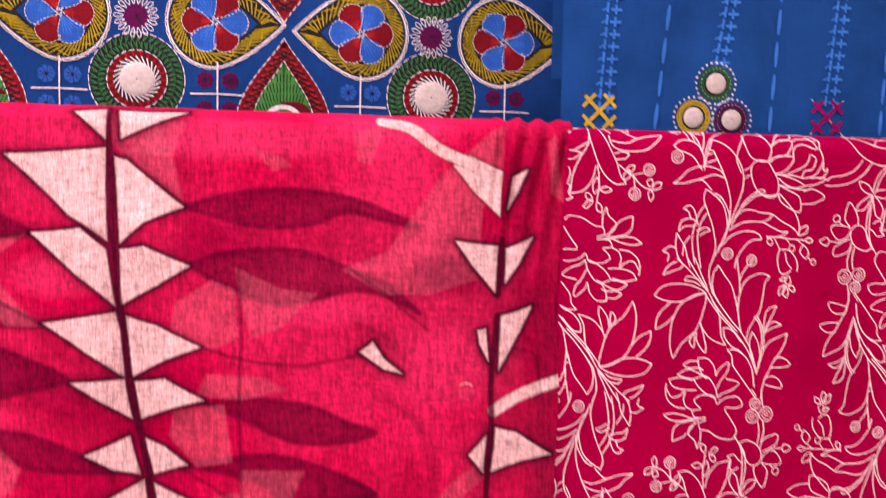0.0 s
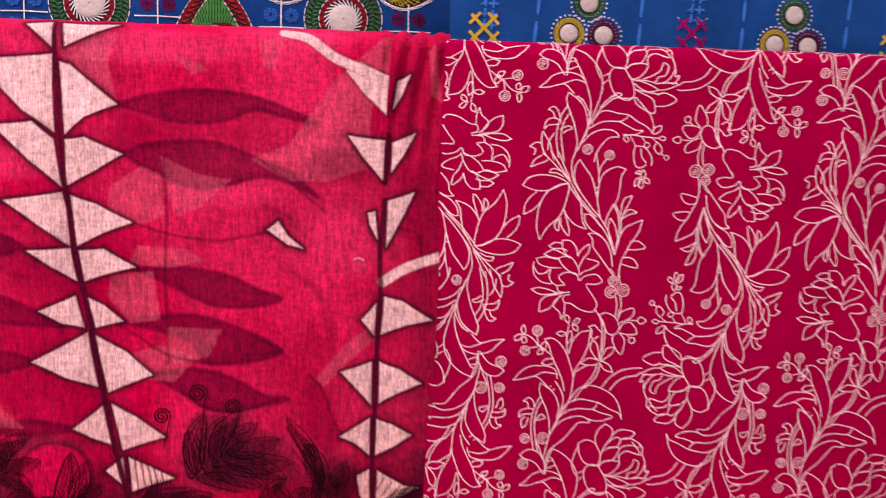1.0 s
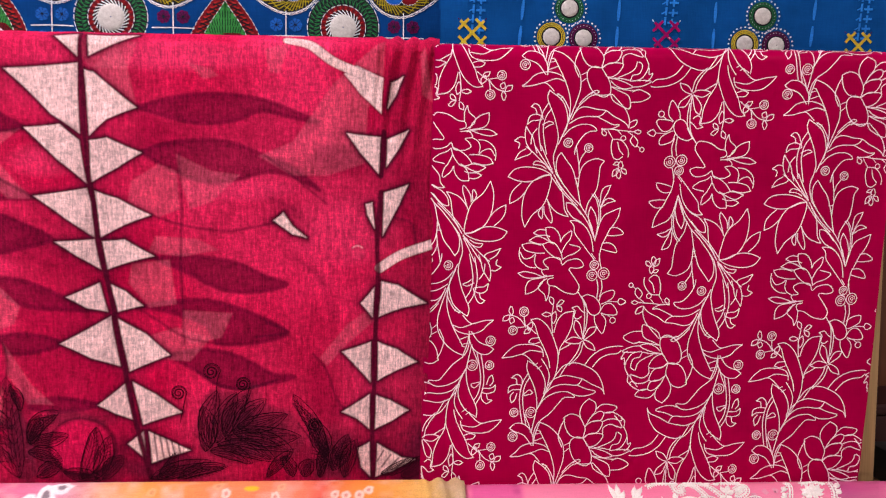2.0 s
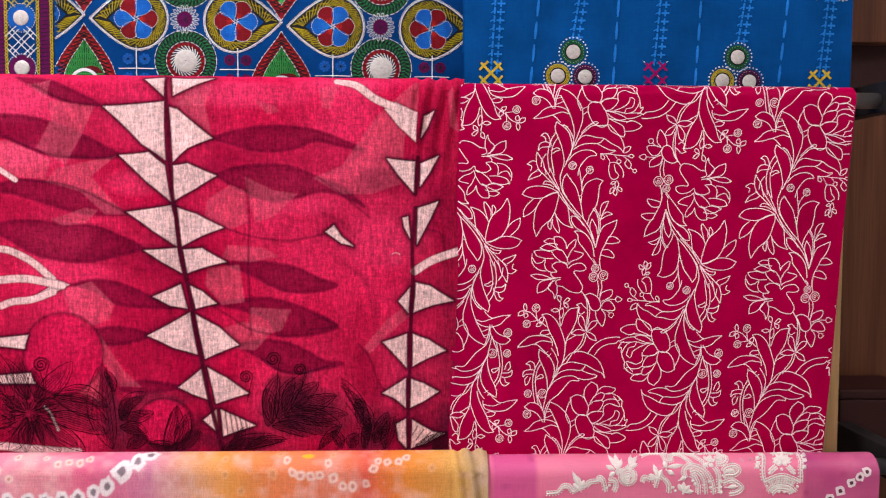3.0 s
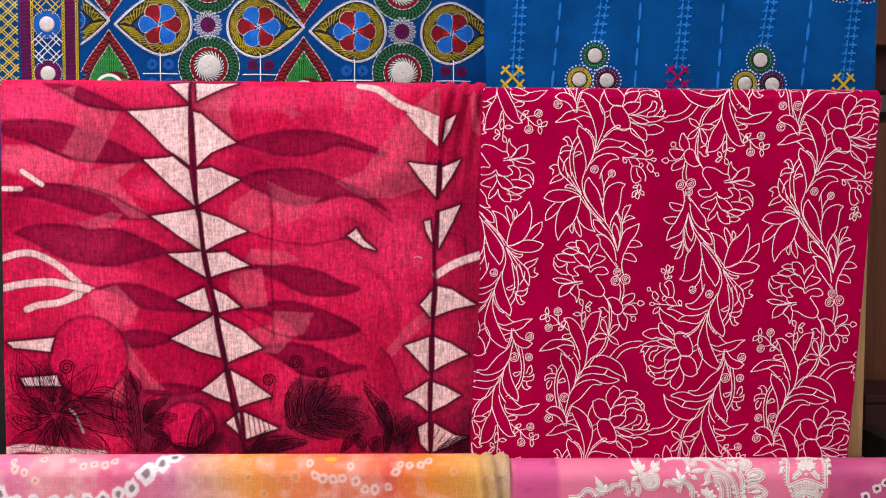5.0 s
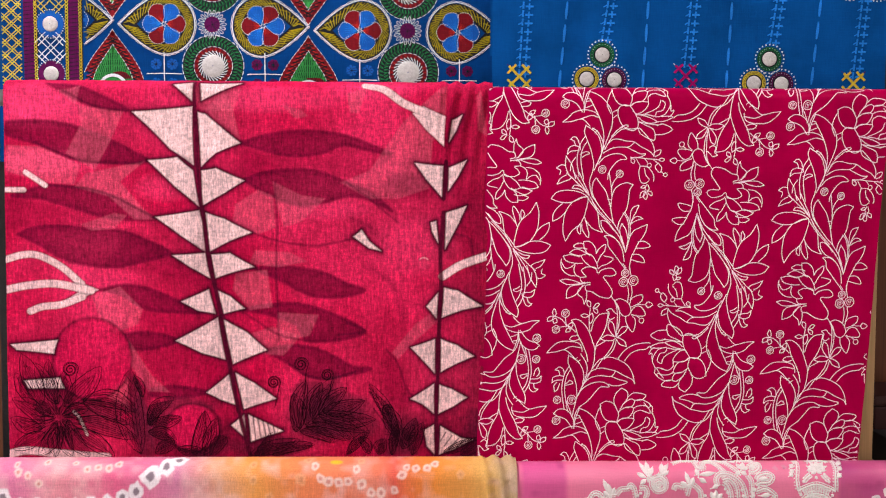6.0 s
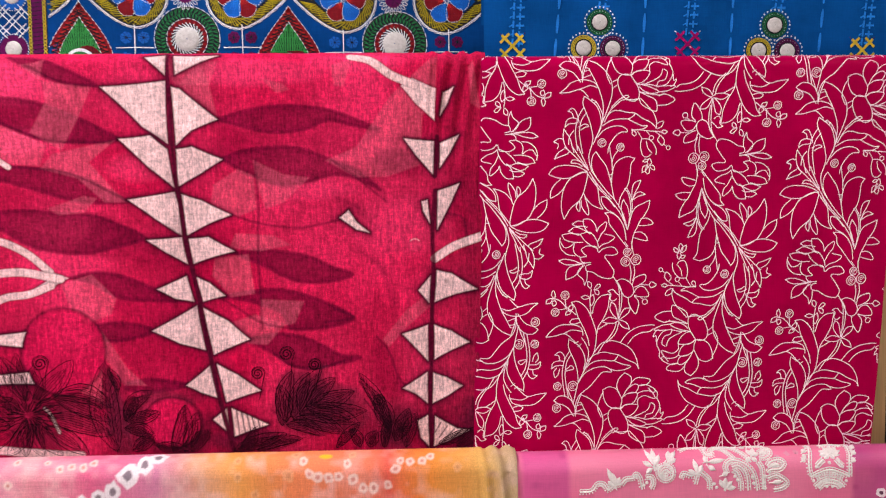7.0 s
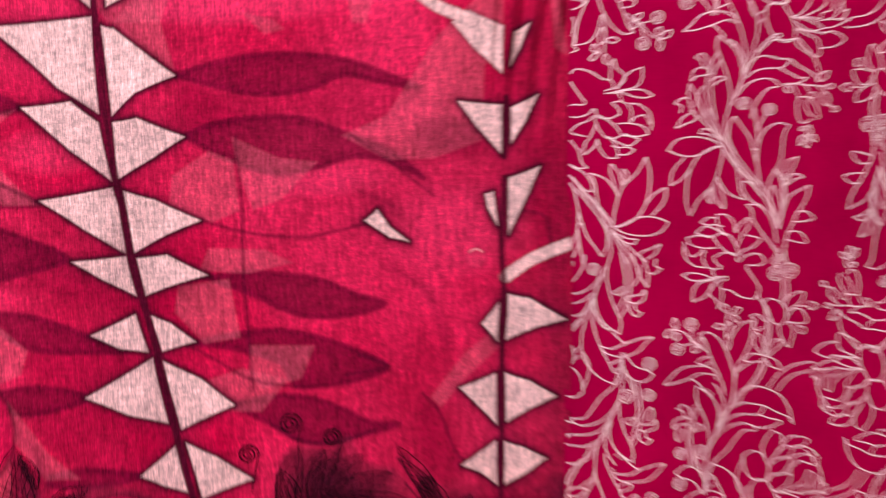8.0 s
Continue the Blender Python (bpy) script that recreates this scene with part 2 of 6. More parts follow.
cabinet = tagged(new("wall_cabinet"), "brown wooden cabinet side beside the rack", "cabinet")
# its dark colour paints the shade between the panels
box_part("carcass", (0.64, 1.6, 0.24, 0.5, 0.0, 2.2), MAROON, cabinet, "dark maroon carcass standing in for the shaded gaps", 0.002)
bm = bmesh.new()
shoulder = [(0.63 + 0.085 * (1 - math.cos(a)), 1.21 + 0.103 * math.sin(a)) for a in np.linspace(0, math.pi / 2, 14)]
rim = [(0.63, 0.0)] + shoulder + [(1.6, 1.313), (1.6, 0.0)]
face = bm.faces.new([bm.verts.new((x, 0.21, z)) for x, z in rim])
deep = bmesh.ops.extrude_face_region(bm, geom=[face])
bmesh.ops.translate(bm, verts=[v for v in deep["geom"] if isinstance(v, bmesh.types.BMVert)], vec=(0, 0.028, 0))
bmesh.ops.recalc_face_normals(bm, faces=bm.faces)
part("lower_panel", bm, BROWN_WOOD, cabinet, "brown wooden panel with a rounded shoulder")
box_part("upper_panel", (0.63, 1.6, 0.21, 0.238, 1.42, 2.2), BROWN_WOOD, cabinet, bevel=0.002)
box_part("ledge", (0.6, 1.2, 0.09, 0.208, 0.775, 0.79), PALE_WOOD, cabinet, "pale wooden ledge", 0.002)
maroon_box = tagged(new("storage_box"), "dark maroon box standing on a wooden ledge", "box")
box_part("body", (0.64, 0.76, 0.1, 0.2, 0.791, 0.87), MAROON, maroon_box, bevel=0.003)
box_part("lid", (0.638, 0.762, 0.098, 0.202, 0.871, 0.886), MAROON, maroon_box, bevel=0.004)

# ---- cloths ----
D_CRIMSON = Drape((-0.568, -0.569), (0.068, 0.052), 1.3255, 0.76, 0.0, 0.017, 0.5, 0.0022, 1.0, (-0.005, 0.068, 0.0035))
D_MAGENTA = Drape((0.062, 0.047), (0.594, 0.557), 1.3195, 0.76, -0.004, 0.017, 0.5, 0.0016, 2.0)
D_NAVY = Drape((-0.69, -0.69), (0.085, 0.085), 1.895, 1.22, 0.052, 0.02, 0.5, 0.0008, 3.0)
D_BLUE = Drape((0.071, 0.071), (0.616, 0.616), 1.895, 1.22, 0.054, 0.02, 0.5, 0.0008, 4.0)
D_TIE = Drape((-0.72, -0.72), (0.098, 0.105), 0.836, 0.3, -0.056, 0.024, 0.4, 0.001, 5.0, (0.05, 0.105, 0.004))
D_ROSE = Drape((0.098, 0.105), (0.614, 0.606), 0.829, 0.3, -0.054, 0.024, 0.4, 0.001, 6.0)


def thing(name, label):
    return tagged(new(name), label, "hanging cloth", "cloths hung on the rack")



# ---- print drawing: strokes, leaves and patches laid on a draped cloth, in millimetres (x, height over 1 m) ----
def curve(pts, steps=6):
    """A smooth line through points."""
    p = np.asarray(pts, float).reshape(-1, 2)
    if len(p) < 3:
        f = np.linspace(0, 1, steps + 1)[:, None]
        return p[0] + (p[-1] - p[0]) * f
    q = np.vstack([2 * p[0] - p[1], p, 2 * p[-1] - p[-2]])
    out = []
    for k in range(len(p) - 1):
        a, b, c, d = q[k:k + 4]
        f = np.linspace(0, 1, steps, endpoint=False)[:, None]
        out.append(0.5 * (2 * b + (c - a) * f + (2 * a - 5 * b + 4 * c - d) * f ** 2 + (3 * b - a - 3 * c + d) * f ** 3))
    return np.vstack(out + [p[-1:]])


def side(a, b, bulge, steps=9, lean=0.5):
    a, b = np.asarray(a, float), np.asarray(b, float)
    n = np.array([-(b - a)[1], (b - a)[0]])
    n /= max(np.hypot(*n), 1e-6)
    f = np.linspace(0, 1, steps + 1)[:, None]
    c = a + (b - a) * lean + n * bulge * 2
    return a * (1 - f) ** 2 + 2 * c * f * (1 - f) + b * f ** 2


def ogee(a, b, bulge, steps=9, full=0.75, tip=1.15):
    """One side of a leaf that swells near its foot and runs out to a point."""
    a, b = np.asarray(a, float), np.asarray(b, float)
    n = np.array([-(b - a)[1], (b - a)[0]])
    n /= max(np.hypot(*n), 1e-6)
    f = np.linspace(0, 1, steps + 1)
    top = (full / (full + tip)) ** full * (tip / (full + tip)) ** tip
    return a + (b - a) * f[:, None] + n * (bulge / top * f ** full * (1 - f) ** tip)[:, None]


def leaf_outline(x0, y0, x1, y1, left, right, steps=9, lean=0.5):
    up, back = side((x0, y0), (x1, y1), left, steps, lean), side((x0, y0), (x1, y1), right, steps, lean)
    return np.vstack([up, back[-2:0:-1]])


def circle(x, y, r, n=18, start=0.0):
    a = start + np.arange(n) * 2 * math.pi / n
    return np.stack([x + r * np.cos(a), y + r * np.sin(a)], 1)


def closed(p):
    return np.vstack([p, p[:1]])


class Print:
    """Gathers strokes and patches of one dye or thread, and lays them on a cloth as one mesh."""

    def __init__(self, drape, lift=0.0005):
        self.d, self.lift, self.v, self.f, self.n = drape, lift, [], [], 0
        self.clip = None

    def _put(self, p, quads, rise=0.0):
        u, w = p[:, 0] / 1000, p[:, 1] / 1000 + 1
        l, r = self.d.edges(w)
        l = l if self.clip is None else np.maximum(l, self.clip)
        ok = (u > l + 0.0008) & (u < r - 0.0008) & (w > self.d.bottom + 0.001) & (w < self.d.end)
        quads = quads[ok[quads].all(1)]
        if len(quads):
            self.v.append(self.d.at(u, w, self.lift + rise))
            self.f.append(quads + self.n)
            self.n += len(p)

    def stroke(self, p, width, taper=0.0, rise=0.0):
        p = np.asarray(p, float)
        t = np.gradient(p, axis=0)
        t /= np.maximum(np.hypot(t[:, 0], t[:, 1]), 1e-6)[:, None]
        f = np.linspace(0, 1, len(p))
        h = width / 2 * (1 - taper * np.abs(2 * f - 1) ** 2)
        n = np.stack([-t[:, 1], t[:, 0]], 1) * h[:, None]
        k = len(p)
        i = np.arange(k - 1)
        self._put(np.vstack([p + n, p - n]), np.stack([i + k, i + k + 1, i + 1, i], 1), rise)

    def patch(self, p, rise=0.0, rings=3):
        """A filled shape that is star-shaped about its middle, in rings so that it follows the cloth."""
        p = np.asarray(p, float)
        c, k = p.mean(0), len(p)
        fs = np.linspace(1, 0.02, rings + 1)
        v = np.vstack([c + (p - c) * f for f in fs])
        i = np.arange(k)
        j = (i + 1) % k
        q = [np.stack([i + r * k, j + r * k, j + (r + 1) * k, i + (r + 1) * k], 1) for r in range(rings)]
        self._put(v, np.vstack(q), rise)

    def ring(self, a, b, rise=0.0):
        """The band between two outlines of the same number of points."""
        k = len(a)
        i = np.arange(k)
        j = (i + 1) % k
        m = (a + b) / 2
        q = np.vstack([np.stack([i, j, j + k, i + k], 1), np.stack([i + k, j + k, j + 2 * k, i + 2 * k], 1)])
        self._put(np.vstack([a, m, b]), q, rise)

    def dashes(self, p, width, dash, gap):
        p = np.asarray(p, float)
        s = np.concatenate([[0], np.cumsum(np.hypot(*np.diff(p, axis=0).T))])
        at = 0.0
        while at < s[-1]:
            g = np.linspace(at, min(at + dash, s[-1]), 4)
            self.stroke(np.stack([np.interp(g, s, p[:, 0]), np.interp(g, s, p[:, 1])], 1), width, 0.3)
            at += dash + gap

    def done(self, name, material, parent, label=""):
        if self.v:
            return mesh_from(name, np.vstack(self.v), np.vstack(self.f), material, parent, label)


# ---- soft dyes, worked out point by point on a fine grid of the cloth ----
def cells(u, w, size, seed):
    """Smooth value noise from 0 to 1 with cells of that size."""
    rnd = np.random.RandomState(seed).rand(64, 64)
    x, y = u / size + 100, w / size + 100
    i, j = np.floor(x).astype(int), np.floor(y).astype(int)
    f, g = x - i, y - j
    f, g = f * f * (3 - 2 * f), g * g * (3 - 2 * g)
    i, j, i1, j1 = i % 64, j % 64, (i + 1) % 64, (j + 1) % 64
    return (rnd[i, j] * (1 - f) + rnd[i1, j] * f) * (1 - g) + (rnd[i, j1] * (1 - f) + rnd[i1, j1] * f) * g


class Dye:
    def __init__(self, u, w, base):
        self.x, self.y = u * 1000, (w - 1) * 1000
        self.c = np.tile(np.array(base, float), (len(u), 1))

    def lay(self, colour, alpha, pick=slice(None)):
        a = np.clip(alpha, 0, 1)[:, None]
        self.c[pick] = self.c[pick] * (1 - a) + np.array(colour) * a

    def near(self, p, margin):
        lo, hi = p.min(0) - margin, p.max(0) + margin
        return np.nonzero((self.x > lo[0]) & (self.x < hi[0]) & (self.y > lo[1]) & (self.y < hi[1]))[0]

    def distance(self, p, pick, inside=True):
        """Signed distance to a closed outline (below 0 inside), or the distance to an open line."""
        x, y = self.x[pick], self.y[pick]
        best, odd = np.full(len(x), 1e9), np.zeros(len(x), bool)
        ends = np.roll(p, -1, 0) if inside else p[1:]
        for (ax, ay), (bx, by) in zip(p, ends):
            ex, ey = bx - ax, by - ay
            t = np.clip(((x - ax) * ex + (y - ay) * ey) / max(ex * ex + ey * ey, 1e-9), 0, 1)
            best = np.minimum(best, (x - ax - t * ex) ** 2 + (y - ay - t * ey) ** 2)
            if inside and ey:
                odd ^= ((ay > y) != (by > y)) & (x < ex * (y - ay) / ey + ax)
        d = np.sqrt(best)
        return np.where(odd, -d, d) if inside else d

    def shape(self, p, colour, alpha=1.0, soft=0.7, fade=None, rim=None, rim_width=2.0, rim_alpha=0.8):
        """Fills an outline; fade: depth over which the fill thins out inwards; rim: a line along its edge."""
        pick = self.near(p, 8)
        if not len(pick):
            return
        d = self.distance(p, pick)
        if rim is not None:
            self.lay(rim, rim_alpha * np.exp(-(np.maximum(np.abs(d) - rim_width * 0.4, 0) / rim_width) ** 2), pick)
        a = np.clip(0.5 - d / (2 * soft), 0, 1) * alpha
        if fade:
            a = a * (0.45 + 0.55 * np.exp(np.minimum(d, 0) / fade))
        self.lay(colour, a, pick)

    def line(self, p, colour, width, alpha=1.0, soft=0.7):
        pick = self.near(p, width + 4)
        if len(pick):
            d = self.distance(p, pick, False)
            self.lay(colour, np.clip(0.5 - (d - width / 2) / (2 * soft), 0, 1) * alpha, pick)


def rounded(pts, pull=0.12):
    """An outline through the corners with slightly hollow sides."""
    p = np.asarray(pts, float).reshape(-1, 2)
    c = p.mean(0)
    out = []
    for a, b in zip(p, np.roll(p, -1, 0)):
        m = (a + b) / 2
        m = m + (c - m) * pull * 0.4
        f = np.linspace(0, 1, 5, endpoint=False)[:, None]
        out.append(a * (1 - f) ** 2 + 2 * m * f * (1 - f) + b * f ** 2)
    return np.vstack(out)


# ---- crimson cloth ----
RED, PINK, WINE, INK, PALE = (0.54, 0.003, 0.05), (0.78, 0.03, 0.125), (0.1, 0.001, 0.022), (0.03, 0.002, 0.012), (0.78, 0.52, 0.53)
VEIN = [
    (-322, 325, -321, 296, -319, 252, -318, 207, -312, 159, -305, 98, -299, 66, -289, 18, -279, -48, -270, -97, -259, -143, -252, -170),
]
SIDE_VEIN = [
    (7, 220, 6, 194, 4, 171), (4, 153, 0, 104, 1, 55, -1, 13, -3, -63, -5, -117, -4, -171),
]
LEFT_LEAVES = [
    (-349, 320, -322, 323, -324, 297), (-402, 283, -324, 290, -323, 214, -353, 235, -376, 259),
    (-382, 220, -344, 224, -324, 207, -316, 160, -346, 185),
    (-373, 146, -316, 155, -312, 140, -308, 100, -340, 122), (-352, 96, -309, 99, -303, 66, -329, 81),
    (-341, 35, -305, 51, -296, 19, -319, 23), (-349, -17, -293, 14, -284, -42, -315, -33),
    (-309, -86, -277, -60, -270, -103, -290, -96), (-277, -130, -260, -116, -257, -148),
]
RIGHT_LEAVES = [
    (-314, 322, -259, 322, -286, 311, -312, 298), (-317, 283, -308, 281, -262, 243, -294, 230, -313, 212),
    (-313, 207, -294, 210, -257, 194, -283, 178, -312, 161),
    (-308, 152, -284, 144, -248, 126, -277, 115, -303, 101), (-301, 97, -277, 99, -245, 81, -273, 74, -296, 66),
    (-294, 50, -277, 42, -258, 26, -285, 19), (-287, 12, -255, -6, -229, -29, -274, -48),
    (-271, -60, -245, -74, -217, -94, -260, -108), (-254, -116, -232, -126, -208, -137, -251, -152),
]
FAR_LEAVES = [
    (-34, 218, 3, 214, 2, 173, -19, 197), (11, 212, 34, 222, 23, 201, 10, 182), (7, 153, 34, 162, 23, 138, 6, 105),
    (-13, 140, -6, 142, -3, 113, -11, 128), (-18, 29, -3, 47, -5, 13), (5, 54, 23, 50, 55, 30, 27, 24, 2, 14),
    (-39, -26, -7, -15, -7, -61, -22, -44), (1, -15, 23, -23, 45, -37, 20, -48, 1, -59),
]
LOW_LEAVES = [
    (-39, -95, -8, -75, -8, -115, -22, -103), (-1, -76, 16, -82, 36, -93, 16, -106, -2, -115),
    (-21, -137, -8, -130, -7, -170, -17, -159), (1, -132, 28, -148, 44, -150, 20, -163, -1, -170),
    (-115, 121, -104, 130, -94, 115, -78, 102, -94, 106), (15, 274, 28, 281, 20, 261, 11, 246),
    (-564, -22, -503, -16, -508, -34, -557, -29), (-548, -70, -501, -66, -495, -80, -543, -80),
]
SWEEPS = [
    (-99, 320, -75, 314, -49, 296, -20, 284, 12), (3, 69, 27, 84, 61, 96, 13),
    (-568, 90, -547, 96, -525, 95, -496, 80, -471, 58, 11), (-570, 50, -540, 56, -503, 58, -459, 49, 12),
    (-538, 22, -522, 28, -497, 31, -470, 41, 11), (-541, 204, -516, 187, 8),
    (-484, -111, -476, -120, -466, -142, 4), (-567, 181, -544, 181, 8),
    (-575, -169, -545, -163, -508, -167, -441, -172, 13),
]
SWEEP_TIP = [
    (-23, 292, 6, 279, 4, 240, -19, 261, -37, 283),
]
SWEEP_END = [
    (-483, 65, -450, 50, -482, 32, -491, 37, -470, 50),
]
DEEP_LENSES = [
    (-513, 320, -476, 317, -440, 303, -407, 285, -448, 289, -473, 298, -498, 312),
    (-565, 269, -521, 271, -485, 266, -456, 257, -426, 244, -404, 233, -383, 220, -401, 216, -434, 217, -471, 219, -500, 229, -529, 242, -565, 253),
    (-515, 188, -479, 185, -449, 179, -420, 170, -395, 156, -373, 144, -395, 142, -421, 143, -450, 148, -479, 157, -523, 170, -560, 173),
    (-553, 123, -531, 132, -494, 134, -458, 130, -421, 128, -391, 118, -355, 99, -392, 87, -429, 80, -459, 82, -495, 91, -524, 109),
]
LOW_LENSES = [
    (-448, 50, -422, 56, -392, 54, -363, 44, -339, 33, -311, 20, -348, 21, -382, 23, -404, 32, -422, 44),
    (-423, -10, -393, -6, -363, -10, -345, -17, -371, -26, -401, -30, -419, -22),
    (-383, -82, -349, -78, -307, -86, -350, -94, -383, -91),
    (-247, 79, -213, 82, -184, 79, -154, 73, -124, 59, -100, 50, -124, 42, -161, 41, -187, 50, -206, 61),
]
RIGHT_LENSES = [
    (-262, 243, -235, 252, -197, 259, -160, 259, -123, 253, -93, 242, -65, 230, -93, 234, -127, 241, -157, 230, -198, 227, -235, 235),
    (-258, 195, -235, 204, -198, 209, -161, 207, -123, 192, -93, 179, -64, 155, -94, 170, -123, 174, -153, 166, -191, 163, -228, 177),
    (-264, 24, -236, 30, -199, 33, -169, 28, -139, 17, -100, -4, -124, -15, -154, -18, -178, -16, -191, 5, -229, 19),
    (-233, -29, -199, -23, -169, -26, -139, -39, -116, -52, -92, -55, -124, -64, -154, -68, -177, -63, -199, -48),
]
HALF_SHADES = [
    (-262, 240, -198, 226, -153, 233, -127, 243, -64, 229, -93, 207, -123, 195, -168, 210, -213, 206, -250, 199),
    (-93, 173, -70, 194, -40, 210, -13, 177, -49, 170),
    (-404, 24, -311, 16, -345, -16, -386, 4),
    (-349, -19, -297, -36, -278, -48, -312, -86, -357, -78, -394, -32),
    (-75, -33, -56, -48, -37, -94, -56, -111, -73, -86),
    (-410, 133, -355, 98, -318, 58, -385, 73, -436, 80),
    (-567, 173, -479, 157, -421, 142, -458, 131, -539, 131, -568, 134),
    (-249, 237, -213, 208, -257, 196, -272, 215),
    (19, 187, 55, 187, 55, 81, 27, 104),
]
OVERLAYS = [
    (-498, 310, -480, 313, -469, 317, -475, 291, -413, 283, -432, 244, -453, 207, -489, 229, -469, 266, -471, 288),
    (-464, 203, -386, 219, -420, 192, -391, 159, -373, 143, -402, 143, -435, 173, -479, 185),
    (-472, 136, -428, 151, -412, 148, -428, 131, -458, 128),
    (-459, 43, -422, 54, -393, 24, -400, 4, -430, -7, -449, 13),
    (-443, -89, -413, -63, -413, -110),
    (-282, 313, -271, 285, -262, 247, -293, 270, -308, 285),
]
OVERLAYS_MID = [
    (-208, 293, -190, 275, -174, 279, -182, 286),
    (-123, 308, -96, 316, -108, 282, -119, 284),
    (-269, 163, -239, 182, -220, 174, -217, 133, -239, 124, -273, 137),
    (-220, 193, -183, 175, -152, 171, -183, 141, -206, 133, -216, 163),
    (-131, 192, -93, 208, -49, 272, -4, 313, 8, 320, 5, 269, -11, 246, -15, 185, -56, 171, -94, 171),
    (52, 313, 61, 254, 49, 261, 47, 306),
]
OVERLAYS_LOW = [
    (-269, 73, -228, 77, -221, 28, -251, 24, -273, 51),
    (-214, 21, -161, 17, -173, -10, -207, -17, -215, -2),
    (-259, -10, -221, 2, -184, -10, -207, -36, -244, -33),
    (-64, -33, -33, 5, -11, 21, 1, 13, -33, -17, -56, -42),
    (-243, 103, -198, 100, -176, 88, -213, 81, -251, 85),
    (-412, -17, -383, -63, -359, -86, -387, -85, -412, -48),
    (-330, 318, -260, 313, -271, 285, -312, 285),
    (-566, 239, -522, 237, -471, 214, -479, 188, -523, 192, -566, 206),
]
OUTLINES = [
    (-123, 192, -94, 171, -56, 140),
    (-247, 126, -213, 115, -168, 109, -139, 113, -113, 119),
    (-266, 24, -244, 11, -214, -8, -177, -17),
    (-71, -29, -56, -48, -42, -86, -20, -95),
    (-515, 188, -449, 180, -395, 156, -373, 144),
    (-217, 193, -215, 133, -216, 81, -213, -17),
    (-529, 243, -471, 220, -408, 216, -383, 220),
    (19, 125, 38, 119, 43, 96),
    (-199, -48, -177, -63, -147, -68, -113, -59),
    (-407, 284, -448, 289, -491, 310),
    (-135, -10, -100, -4, -124, 7),
]
SMUDGES = [
    (-116, 145, -94, 134, -85, 125),
    (-108, 186, -79, 171, -56, 145),
    (-124, 119, -113, 120, -94, 134),
    (-423, -32, -394, -59, -387, -93),
    (-94, 81, -64, 58, -48, 13),
]
FLOWER_PETALS = [
    (-490, -97, -447, -51, 6.8, -10.5),
    (-491, -95, -495, -57, 6.8, -5.3),
    (-462, -98, -402, -113, 8.3, -6),
    (-462, -102, -404, -130, 6.8, -6.8),
    (-470, -125, -404, -148, 7.5, -7.5),
    (-476, -139, -431, -171, 6.8, -7.5),
    (-528, -93, -551, -34, 9.8, -7.5),
    (-510, -94, -533, -47, 6.8, -6.8),
    (-505, -93, -516, -41, 5.3, -5.3),
    (-536, -97, -559, -59, 6, -6),
    (-528, -123, -564, -93, 6.8, -6.8),
    (-531, -132, -566, -119, 6.8, -6),
    (-528, -142, -564, -161, 6.8, -6.8),
]
FLOWER_SKIRT = [
    (-514, -140, -531, -171, 5.3, -5.3),
    (-503, -143, -509, -172, 5.3, -5.3),
    (-492, -142, -487, -172, 5.3, -5.3),
    (-483, -137, -463, -171, 5.3, -5.3),
    (-521, -110, -537, -99, 4.5, -4.5),
    (-486, -111, -462, -105, 4.5, -4.5),
]
WREATH_LEAVES = [
    (-397, -169, -410, -55, 15, -10.5),
    (-387, -127, -353, -93, 9, -6.8),
    (-386, -131, -372, -97, 6.8, -6.8),
    (-386, -130, -342, -120, 6.8, -6),
    (-388, -139, -350, -150, 6.8, -6.8),
    (-350, -162, -305, -170, 6, -6),
    (-328, -170, -311, -110, 9.8, -9),
    (-313, -170, -296, -120, 8.3, -7.5),
    (-305, -170, -281, -143, 6.8, -6.8),
    (-379, -168, -350, -153, 6, -6.8),
    (-394, -93, -407, -63, 4.5, -4.5),
]
BIG_LEAF_BARBS = [
    (-191, -133, -193, -86, 7.5, -6.8),
    (-185, -128, -178, -69, 7.5, -6.8),
    (-176, -123, -157, -72, 7.5, -6.8),
    (-166, -116, -141, -67, 7.5, -6.8),
    (-157, -112, -124, -80, 6.8, -6.8),
    (-151, -110, -100, -98, 6.8, -6.8),
    (-154, -116, -85, -123, 7.5, -7.5),
    (-162, -126, -94, -140, 7.5, -7.5),
    (-171, -133, -113, -152, 6.8, -6.8),
    (-181, -139, -139, -153, 6, -6),
]
REED_LEAVES = [
    (-56, -144, -94, -75, 7.5, -6),
    (-56, -147, -73, -103, 9, -7.5),
    (-50, -163, -32, -121, 9, -8.3),
    (-94, -170, -105, -146, 6, -6),
    (-83, -170, -73, -149, 6, -6),
    (-37, -171, -22, -126, 6.8, -6.8),
    (-124, -170, -94, -138, 5.3, -5.3),
    (-253, -170, -185, -149, 6.8, -6.8),
    (-245, -171, -222, -139, 6, -6),
    (-223, -170, -166, -156, 5.3, -5.3),
    (28, -171, 57, -144, 6.8, -6.8),
    (5, -167, 43, -148, 4.5, -4.5),
    (-64, -171, -56, -128, 5.3, -5.3),
]
